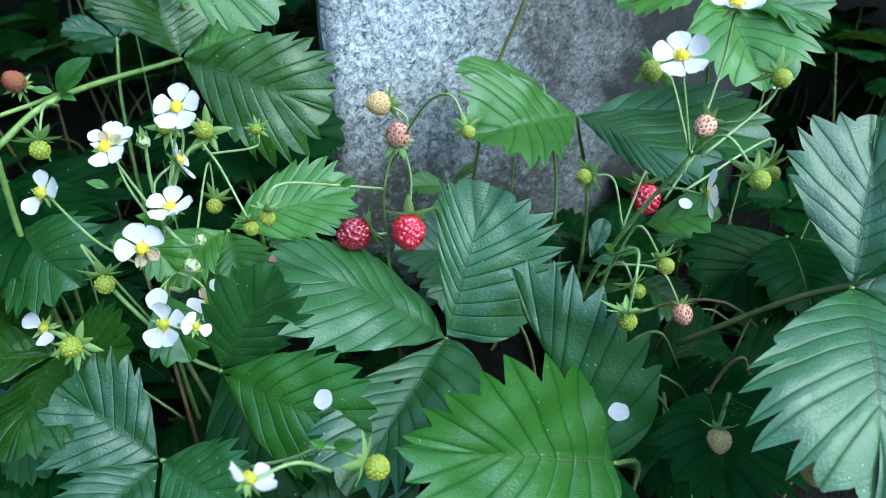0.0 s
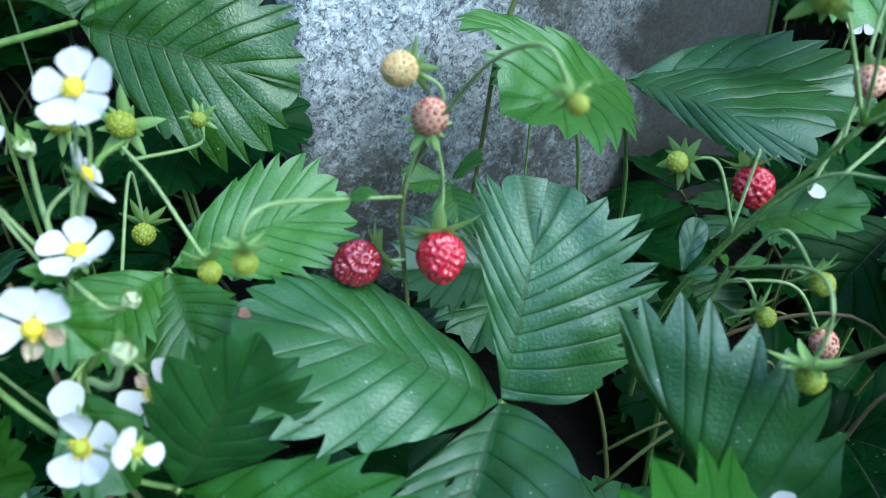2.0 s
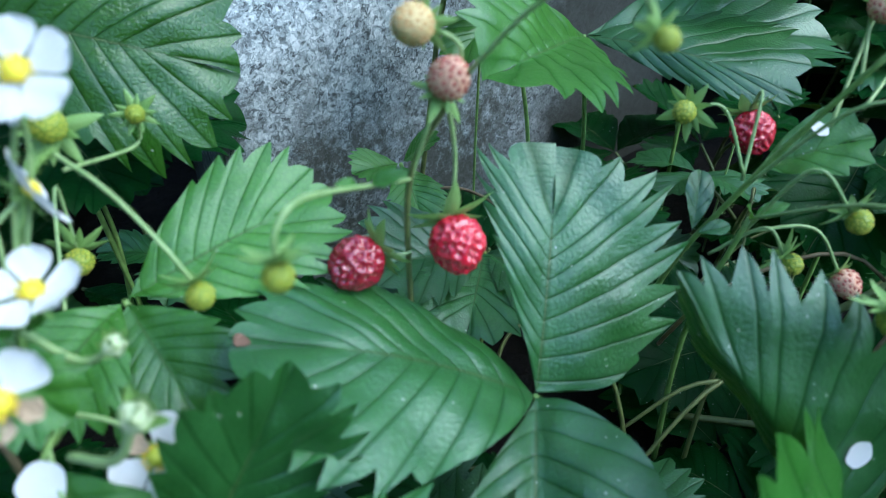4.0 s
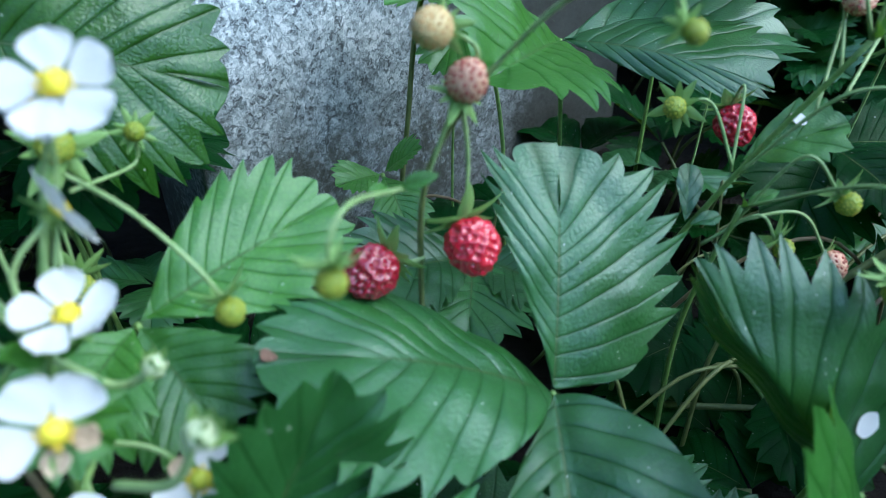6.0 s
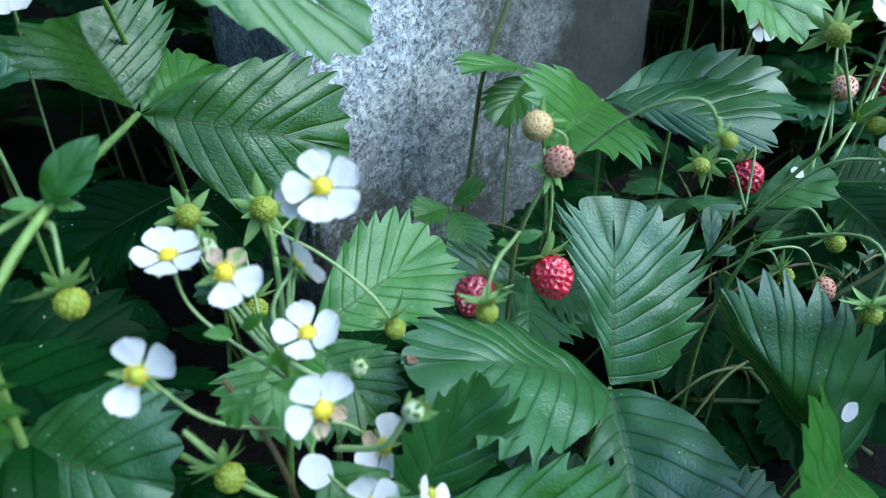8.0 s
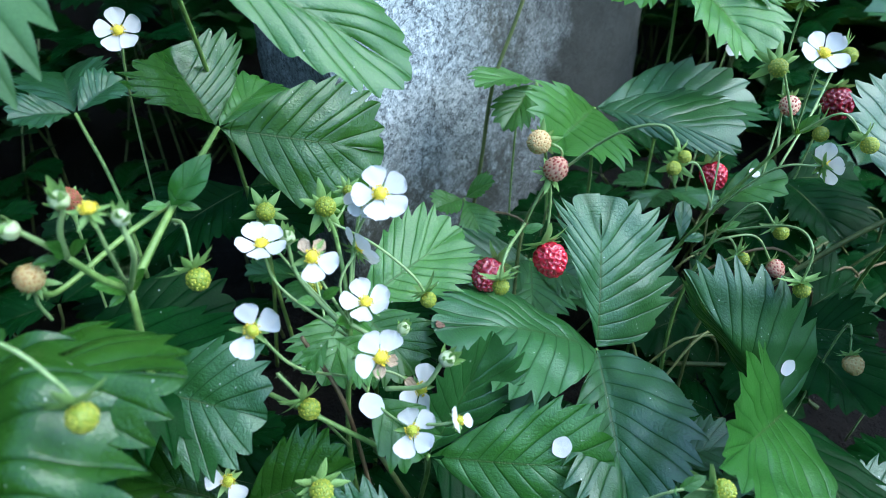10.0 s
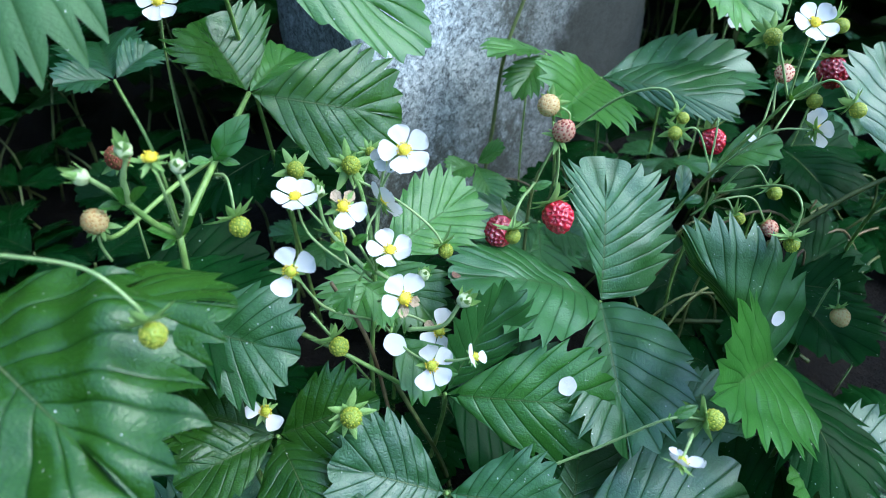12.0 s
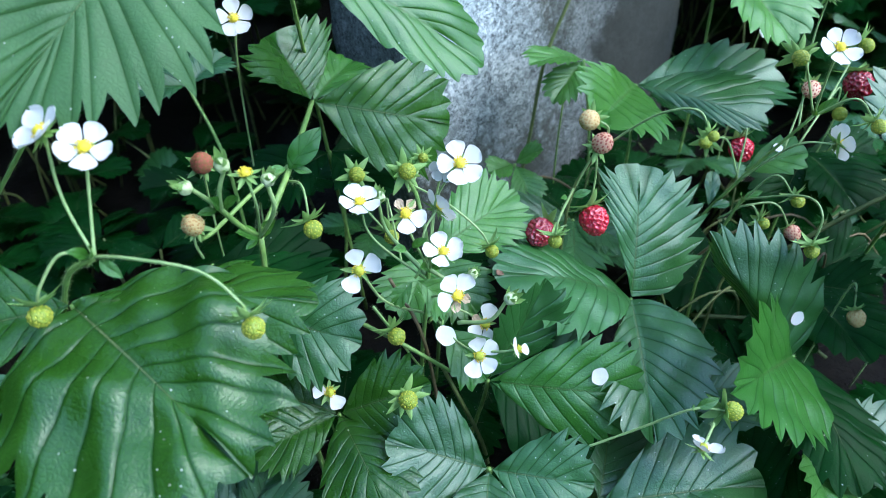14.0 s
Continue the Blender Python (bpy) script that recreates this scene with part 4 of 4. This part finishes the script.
flower((-0.128, 0.2005, 0.1455), (-0.3, -0.75, 0.55), 0.0086, [(-0.101, 0.213, 0.105), (-0.118, 0.207, 0.122)], "white strawberry blossom that has lost two petals", petals=(0, 2, 4), roll=10, head="greenhead")
flower((-0.145, 0.201, 0.090), (0.1, -0.7, 0.7), 0.0080, [(-0.142, 0.206, 0.03), (-0.146, 0.204, 0.07)], "white strawberry blossom with only two petals", petals=(1, 3), roll=-20, head="greenhead")
flower((0.072, 0.208, 0.187), (-0.15, -0.55, 0.82), 0.0092, [(0.084, 0.219, 0.150), (0.077, 0.213, 0.172)], WHITE, roll=15)
flower((0.087, 0.205, 0.143), (0.97, -0.1, 0.1), 0.0089, [(0.070, 0.236, 0.11), (0.076, 0.217, 0.138)], "white strawberry blossom seen edge-on", roll=0)
flower((0.098, 0.242, 0.194), (0.0, -0.25, 0.97), 0.0099, [(0.085, 0.225, 0.14), (0.097, 0.242, 0.17)], WHITE, roll=0)
NEAR = (-0.2015, 0.1935, 0.1800)
scape([(-0.245, 0.250, 0.0), (-0.232, 0.228, 0.10), (-0.214, 0.203, 0.165), NEAR], "green stalk branching into blossoms and green fruit", 0.0009, 0.0007)
flower((-0.196, 0.206, 0.206), (0.1, -0.55, 0.83), 0.0084, [NEAR, (-0.199, 0.202, 0.192)], WHITE, roll=20)
flower((-0.2045, 0.207, 0.212), (-0.5, -0.15, 0.85), 0.0084, [NEAR, (-0.205, 0.202, 0.195)], WHITE, roll=0)
flower((-0.142, 0.325, 0.192), (-0.05, -0.75, 0.65), 0.0089, [(-0.15, 0.335, 0.0), (-0.145, 0.332, 0.15)], WHITE, roll=0)
flower((-0.045, 0.115, 0.112), (0.55, 0.2, 0.75), 0.0075, [(-0.028, 0.128, 0.100), (-0.035, 0.122, 0.110)], "half-withered blossom with narrow pale petals", petals=(0, 2, 3), roll=0, head="greenhead")

flower((-0.0885, 0.222, 0.1640), (-0.6, -0.7, 0.1), 0.0058, [K1, (-0.090, 0.226, 0.150)], "white strawberry blossom half hidden behind another", roll=0)
flower((0.151, 0.322, 0.146), (0.0, -0.8, 0.2), 0.0100, [(0.155, 0.34, 0.0), (0.153, 0.330, 0.12)], "white strawberry blossom peeping from under a leaf", roll=0)
DOWN = (0, -0.3, -0.95)
fruit((-0.0128, 0.2326, 0.1118), (0.0, -0.75, -0.65), 0.0068, "ripe", [(-0.014, 0.236, 0.147), (-0.0115, 0.238, 0.132)], "ripe bright red wild strawberry on a thin stalk")
fruit((-0.0355, 0.241, 0.106), (-0.85, -0.45, -0.2), 0.0068, "dark", [(-0.022, 0.240, 0.107), (-0.026, 0.240, 0.107)], "ripe dark red wild strawberry resting above a leaf")
fruit((-0.0217, 0.233, 0.1635), (-0.75, -0.6, 0.2), 0.0041, "cream", [(-0.014, 0.233, 0.148), (-0.012, 0.233, 0.158)], "unripe cream-coloured strawberry with brown seeds")
fruit((-0.015, 0.231, 0.153), (0.15, -0.55, 0.8), 0.0043, "pink", [(-0.022, 0.238, 0.128), (-0.019, 0.235, 0.140)], "ripening pinkish strawberry with red seeds")
fruit((0.081, 0.250, 0.117), (0.1, -0.6, -0.8), 0.0062, "ripe", [(0.070, 0.238, 0.11), (0.078, 0.247, 0.13)], "ripe red strawberry half hidden by stalks")
fruit((0.150, 0.252, 0.137), (-0.2, -0.5, -0.8), 0.0075, "dark", [(0.155, 0.27, 0.06), (0.158, 0.262, 0.13)], "dark red strawberry in the shade")
fruit((0.091, 0.230, 0.156), (-0.6, -0.7, -0.3), 0.0039, "pink", [(0.080, 0.225, 0.13), (0.094, 0.235, 0.15)], "pale ripening strawberry with red seeds")
fruit((0.091, 0.214, 0.087), (0.1, -0.8, -0.5), 0.0038, "pink", [(0.066, 0.229, 0.1), (0.082, 0.222, 0.102)], "pale ripening strawberry low among the stalks")
fruit((0.095, 0.170, 0.067), (0.0, -0.6, -0.7), 0.0040, "cream", [(0.10, 0.19, 0.0), (0.1, 0.182, 0.075)], "unripe cream strawberry above a dark leaf")
fruit((0.118, 0.152, 0.073), (0.0, -0.6, -0.7), 0.0043, "cream", [(0.125, 0.175, 0.0), (0.123, 0.165, 0.075)], "unripe greenish strawberry in the shade")
fruit((-0.176, 0.217, 0.1675), (-0.1, -0.6, 0.7), 0.0036, "cream", [(-0.176, 0.222, 0.150), (-0.177, 0.220, 0.158)], "brownish unripe strawberry on a pale stalk")
fruit((-0.169, 0.268, 0.160), (0.0, -0.6, 0.6), 0.0042, "brown", [(-0.172, 0.28, 0.0), (-0.17, 0.276, 0.13)], "reddish brown shrivelled strawberry")
GREEN = "small green strawberry with yellow seeds and open sepals"
green_fruits = [
    ((0.060, 0.179, 0.111), DOWN, 0.0031, [(0.066, 0.228, 0.105), (0.064, 0.195, 0.128), (0.061, 0.181, 0.128)]),
    ((0.074, 0.218, 0.095), (0.5, -0.6, -0.5), 0.0029, [(0.062, 0.235, 0.09), (0.068, 0.224, 0.104)]),
    ((0.079, 0.208, 0.113), (0.4, -0.6, -0.6), 0.0031, [(0.066, 0.229, 0.10), (0.070, 0.217, 0.124)]),
    ((0.055, 0.248, 0.128), (-0.8, -0.5, 0.1), 0.0031, [(0.07, 0.238, 0.112), (0.066, 0.246, 0.128)]),
    ((0.009, 0.197, 0.168), (0.3, -0.8, -0.3), 0.0021, [(-0.014, 0.232, 0.150), (-0.004, 0.216, 0.170), (0.004, 0.203, 0.177)]),
    ((-0.055, 0.196, 0.139), DOWN, 0.0026, [(-0.022, 0.238, 0.128), (-0.036, 0.219, 0.139), (-0.049, 0.202, 0.1485), (-0.054, 0.197, 0.147)]),
    ((-0.069, 0.220, 0.121), (0.2, -0.5, -0.8), 0.0028, [(-0.092, 0.250, 0.141), (-0.082, 0.236, 0.138), (-0.0735, 0.224, 0.131)]),
    ((-0.092, 0.254, 0.145), (0.0, -0.8, 0.5), 0.0036, None),
    ((-0.111, 0.263, 0.143), (0.0, -0.8, 0.5), 0.0033, [(-0.099, 0.217, 0.123), (-0.110, 0.262, 0.128)]),
    ((-0.098, 0.264, 0.106), (0.0, -0.8, -0.4), 0.0034, [(-0.1, 0.24, 0.1), (-0.098, 0.266, 0.125)]),
    ((-0.078, 0.274, 0.137), (0.0, -0.8, 0.3), 0.0023, [(-0.092, 0.254, 0.135), (-0.08, 0.277, 0.128)]),
    ((0.067, 0.220, 0.179), (-0.5, -0.7, 0.0), 0.0034, [(0.084, 0.219, 0.150), (0.075, 0.224, 0.175)]),
    ((0.100, 0.199, 0.151), (0.3, -0.7, -0.5), 0.0032, [(0.084, 0.219, 0.150), (0.089, 0.206, 0.163)]),
    ((-0.138, 0.222, 0.151), (0.2, -0.6, -0.7), 0.0034, [(-0.141, 0.246, 0.158), (-0.138, 0.232, 0.163)]),
    ((-0.166, 0.166, 0.1645), (0.2, -0.6, -0.7), 0.0032, [NEAR, (-0.193, 0.186, 0.1825), (-0.176, 0.175, 0.181), (-0.168, 0.168, 0.1735)]),
    ((0.112, 0.227, 0.174), (0.2, -0.7, -0.3), 0.0032, [(0.088, 0.219, 0.15), (0.112, 0.232, 0.165)]),
    ((0.120, 0.234, 0.136), (0.1, -0.7, -0.5), 0.0034, [(0.085, 0.222, 0.135), (0.118, 0.238, 0.148)]),
    ((-0.219, 0.189, 0.168), (0.0, -0.5, -0.8), 0.0032, [NEAR, (-0.209, 0.193, 0.1835), (-0.216, 0.190, 0.177)]),
    ((-0.121, 0.177, 0.101), (0.0, -0.8, 0.3), 0.0035, [(-0.105, 0.205, 0.04), (-0.12, 0.185, 0.09)]),
    ((-0.117, 0.200, 0.110), (0.3, -0.6, -0.6), 0.0034, [(-0.104, 0.21, 0.075), (-0.123, 0.205, 0.122)]),
    ((-0.016, 0.131, 0.098), (0.9, -0.3, -0.2), 0.0035, [(-0.112, 0.186, 0.0), (-0.085, 0.165, 0.05), (-0.045, 0.145, 0.085), (-0.03, 0.136, 0.1)]),
]
for at, tip, r, path in green_fruits:
    fruit(at, tip, r, "green", path, GREEN, group="green strawberries", sepal=2.5, spread=100 if tip[2] > 0 else 70)


def bud(at, facing, r, path):
    f = thing("flower_bud", at, "closed pale green flower bud", "bud", "flower buds")
    rnd = random.Random(int(abs(at[0] * 7919 + at[1] * 331)))
    m = frame_of(facing, rnd.uniform(0, 360))
    part("petal_ball", PETAL_BALL, f, "", scaled(m, r * 0.72))
    sepals_on(f, m @ Matrix.Translation((0, 0, -r * 0.75)), r * 2.3, 15, 5, 0, rnd)
    sepals_on(f, m @ Matrix.Translation((0, 0, -r * 0.75)) @ Matrix.Rotation(0.63, 4, "Z"), r * 1.8, 28, 5, 0, rnd)
    stalk_to(f, at, [*path, np.asarray(at) - unit(facing) * r * 0.7], 0.0007)


def petal_ball():
    bm = bmesh.new()
    bmesh.ops.create_icosphere(bm, subdivisions=3, radius=1)
    for v in bm.verts:
        a = math.atan2(v.co.y, v.co.x)
        v.co *= 1 + 0.06 * math.sin(5 * a + 2 * v.co.z)
    me = bpy.data.meshes.new("petal_ball")
    bm.to_mesh(me)
    bm.free()
    me.materials.append(BUD)
    me.polygons.foreach_set("use_smooth", [True] * len(me.polygons))
    return me


PETAL_BALL = petal_ball()
J = (-0.156, 0.225, 0.151)
Q = (-0.1665, 0.2180, 0.1700)
scape([J, (-0.1610, 0.2210, 0.1590), Q], "pale green branch of a bunch of buds", 0.0011, 0.0009)
bud((-0.163, 0.214, 0.188), (-0.1, -0.3, 0.9), 0.0033, [Q, (-0.1655, 0.2150, 0.1790)])
bud((-0.175, 0.214, 0.183), (-0.7, -0.3, 0.6), 0.0032, [Q, (-0.1700, 0.2160, 0.1765)])
bud((-0.151, 0.207, 0.184), (0.2, -0.3, 0.9), 0.0030, [J, (-0.151, 0.208, 0.172)])
bud((-0.109, 0.238, 0.147), (0.1, -0.4, 0.9), 0.0034, [(-0.099, 0.216, 0.122), (-0.108, 0.234, 0.133)])
bud((-0.083, 0.207, 0.124), (0.1, -0.5, 0.8), 0.0028, [K1, (-0.09, 0.21, 0.120)])
bud((-0.078, 0.185, 0.128), (0.3, -0.5, 0.7), 0.0034, [(-0.093, 0.198, 0.110), (-0.084, 0.189, 0.116)])
flower((-0.157, 0.208, 0.187), (0.0, -0.3, 0.95), 0.0080, [J, (-0.156, 0.208, 0.175)], "spent blossom with narrow petals", petals=(), head="head")


def fallen_petal(at, normal, r):
    rim = random.Random(int(at[0] * 1e5))
    o = [rim.uniform(0, 6) for _ in range(3)]
    verts, faces = [(0, 0, 0)], []
    for q in range(1, 6):
        for k in range(24):
            w = 2 * math.pi * k / 24
            d = q / 5 * (1 + 0.05 * math.sin(2 * w + o[0]) + 0.035 * math.sin(5 * w + o[1]))
            verts.append((d * math.cos(w), d * math.sin(w), 0.07 * d * d + 0.02 * d * math.sin(3 * w + o[2])))
    for k in range(24):
        faces.append((0, 1 + k, 1 + (k + 1) % 24))
        for q in range(4):
            a, b = 1 + q * 24 + k, 1 + q * 24 + (k + 1) % 24
            faces.append((a, a + 24, b + 24, b))
    ob = new("fallen_petal", mesh_from("fallen_petal", verts, faces, PETAL))
    ob.matrix_world = Matrix.Translation(at) @ scaled(frame_of(normal, 40), r)
    tagged(ob, "fallen white petal lying on a leaf", "petal", "fallen petals")


fallen_petal((-0.0398, 0.1764, 0.0790), (-0.3, -0.72, 0.62), 0.0035)
fallen_petal((0.0606, 0.1742, 0.0763), (-0.05, -0.97, 0.22), 0.0036)
fallen_petal((-0.0985, 0.197, 0.106), (0, -0.5, 0.85), 0.0040)
fallen_petal((0.0932, 0.2395, 0.1208), (0, -0.5, 0.85), 0.0025)

crisp = new("leaf_scrap", petal_mesh(WITHERED, 0.3, 31, 0.12))
crisp.matrix_world = Matrix.Translation((-0.0620, 0.2222, 0.1052)) @ scaled(frame_of((0.15, -0.15, 0.98), 70), 0.0036)
tagged(crisp, "withered brown scrap on the tip of a leaf", "leaf scrap")

# ---- leaves of the undergrowth, each a leaf of its own on shared blades ----
rnd = random.Random(7)
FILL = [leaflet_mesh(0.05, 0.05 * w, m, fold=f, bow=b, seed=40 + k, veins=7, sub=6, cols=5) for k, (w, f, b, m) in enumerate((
    (0.42, 12, 0.05, LEAF_SHADED), (0.46, 8, 0.08, LEAF_SHADED), (0.40, 18, 0.03, LEAF_SHADED), (0.48, 10, 0.06, LEAF), (0.44, 5, 0.10, LEAF_SHADED)))]


def small_leaf(node, root, turn, lean, size):
    leaf = thing("strawberry_leaf", node, "dark green leaf in the undergrowth", "leaf", "undergrowth leaves")
    me = rnd.choice(FILL)
    for k in (-1, 0, 1):
        m = pose(0, 0, 0, 0, 0, turn) @ pose(0, 0, 0, lean, 0, 0) @ pose(0, 0, 0, 0, 0, 78 * k + rnd.uniform(-10, 10)) @ pose(0, 0.0015, 0, rnd.uniform(-14, 8), rnd.uniform(-14, 14), 0)
        part("leaflet", me, leaf, "", scaled(m, size * rnd.uniform(0.85, 1.1)))
    n, r = np.asarray(node), np.asarray(root)
    part("petiole", tube("petiole", [r, (n + r) / 2 + np.array((rnd.uniform(-.01, .01), rnd.uniform(-.01, .01), 0.005)), n], 0.0011, 0.0008, STEM_SHADED, steps=4, sides=5, origin=node), leaf)


def inside_stone(x, y):
    c, s = math.cos(radians(23)), math.sin(radians(23))
    u, v = (x + 0.06) * c + (y - 0.346) * s, -(x + 0.06) * s + (y - 0.346) * c
    return -0.02 < u < 0.33 and -0.03 < v < 0.19




def blade(me, m):
    """The corners, faces and uvs of a shared leaf blade moved to m."""
    n = len(me.vertices)
    co = np.empty(n * 3)
    me.vertices.foreach_get("co", co)
    co = co.reshape(-1, 3)
    a = np.array(m)
    return co @ a[:3, :3].T + a[:3, 3]


def joined(name, pieces, label, category):
    """Many blades as one mesh; pieces: (blade mesh, pose)."""
    verts, faces, uvs, mats, index, at = [], [], [], [], [], 0
    for me, m in pieces:
        mat = me.materials[0]
        if mat not in mats:
            mats.append(mat)
        verts.append(blade(me, m))
        faces += [tuple(at + i for i in f.vertices) for f in me.polygons]
        index += [mats.index(mat)] * len(me.polygons)
        u = np.zeros((len(me.vertices), 2))
        for lp, d in zip(me.loops, me.uv_layers[0].data):
            u[lp.vertex_index] = d.uv
        uvs.append(u)
        at += len(me.vertices)
    out = mesh_from(name, np.concatenate(verts), faces, mats, uvs=np.concatenate(uvs))
    out.polygons.foreach_set("material_index", index)
    return tagged(new(name, out), label, category, kind="stuff")


LOW = [leaflet_mesh(0.05, 0.05 * w, m, fold=12, bow=0.06, seed=70 + k, veins=5, sub=2, cols=2) for k, (w, m) in enumerate(((0.44, LEAF_SHADED), (0.48, LEAF), (0.42, LEAF_SHADED), (0.46, LEAF_SHADED)))]


def trio(pool, x, y, z, size, lean=25):
    me, turn = rnd.choice(pool), rnd.uniform(0, 360)
    tilt = rnd.uniform(-10, lean)
    for k in (-1, 0, 1):
        yield me, Matrix.Translation((x, y, z)) @ scaled(pose(0, 0, 0, 0, 0, turn) @ pose(0, 0, 0, tilt, 0, 0) @ pose(0, 0, 0, 0, 0, 78 * k + rnd.uniform(-10, 10)) @ pose(0, 0.0015, 0, rnd.uniform(-14, 8), rnd.uniform(-14, 14), 0), size)


count, rest = 0, []
while count < 280:
    x, y = rnd.uniform(-0.34, 0.36), rnd.uniform(0.02, 0.60)
    if inside_stone(x, y):
        continue
    if x > 0.05 and y < 0.42 and rnd.random() < 0.15:
        continue
    if 0.0 < x < 0.14 and 0.15 < y < 0.32 and rnd.random() < 0.35:
        continue
    hollow = -0.32 < x < -0.09 and 0.22 < y < 0.52
    if hollow and rnd.random() < 0.35:
        continue
    if -0.15 < x < 0.22 and 0.04 < y < 0.33 and rnd.random() < 0.45:
        continue
    back = not hollow and y > 0.35 and (x < -0.10 or x > 0.16)
    if back:
        z = rnd.uniform(0.02, 0.09 + (y - 0.35) * 0.4)
    elif y > 0.3:
        z = rnd.uniform(0.012, 0.045)
    else:
        z = rnd.uniform(0.006, 0.022)
    small_leaf((x, y, z), (x + rnd.uniform(-.03, .03), y + rnd.uniform(-.02, .04), -0.004), rnd.uniform(0, 360), rnd.uniform(-10, 25), rnd.uniform(0.55, 0.95))
    count += 1

# the bed goes on beyond, too dense to tell leaf from leaf
while len(rest) < 3 * 1900:
    x, y = rnd.uniform(-1.2, 1.3), rnd.uniform(-0.9, 1.6)
    if math.hypot(x - 0.03, y - 0.35) > 0.95 + 0.18 * math.sin(3 * math.atan2(y - 0.35, x) + 1) + 0.1 * math.sin(7 * math.atan2(y - 0.35, x)) or inside_stone(x, y) or (-0.34 < x < 0.36 and 0.02 < y < 0.60) or (abs(x + 0.08) < 0.22 and -0.2 < y < 0.1):
        continue
    # raised at the back beyond what is seen, to keep sky light out
    top = 0.05 if y < 0.1 else 0.13 + max(0, y - 0.4) * (0.45 if y < 0.6 else 1.3)
    rest += trio(LOW, x, y, rnd.uniform(0.01, top), rnd.uniform(0.7, 1.3))
joined("undergrowth", rest, "dense dark green strawberry foliage behind the stone", "undergrowth")

# unseen ring of foliage, added round the bed to block low sky light
ring = []
for k in range(2600):
    w, d = rnd.uniform(0, 2 * math.pi), rnd.uniform(2.0, 3.2)
    h = rnd.uniform(0.0, 1.0) * (1.40 - 0.65 * math.cos(w) + 0.80 * math.sin(w) + 0.2 * math.sin(3 * w) + 0.15 * math.sin(7 * w))
    ring += trio(LOW, d * math.cos(w), 0.25 + d * math.sin(w), h, rnd.uniform(4.5, 9.0), 60)
joined("shrubs", ring, "unseen ring of foliage added to block low sky light", "shrub")


def shade_stems():
    """Bare runners and stalks in the dark between the plants."""
    for k in range(26):
        x, y = rnd.uniform(0.04, 0.26), rnd.uniform(0.20, 0.36)
        if inside_stone(x, y):
            continue
        dx, dy = rnd.uniform(-0.08, 0.08), rnd.uniform(-0.05, 0.05)
        h = rnd.uniform(0.02, 0.07)
        p = [(x, y, -0.004), (x + dx * 0.2, y + dy * 0.4, h * 0.8), (x + dx * 0.7, y + dy * 0.7, h * 1.1), (x + dx * 1.1, y + dy, h * 0.7)]
        s = thing("leaf_stalk", p[0], "thin bare stalk in the shade", "stem", "bare stalks")
        part("stalk", tube("stalk", p, 0.0009, 0.0006, rnd.choice((STEM_SHADED, STEM_RED, STEM_SHADED)), steps=5, sides=5, origin=p[0]), s)


shade_stems()
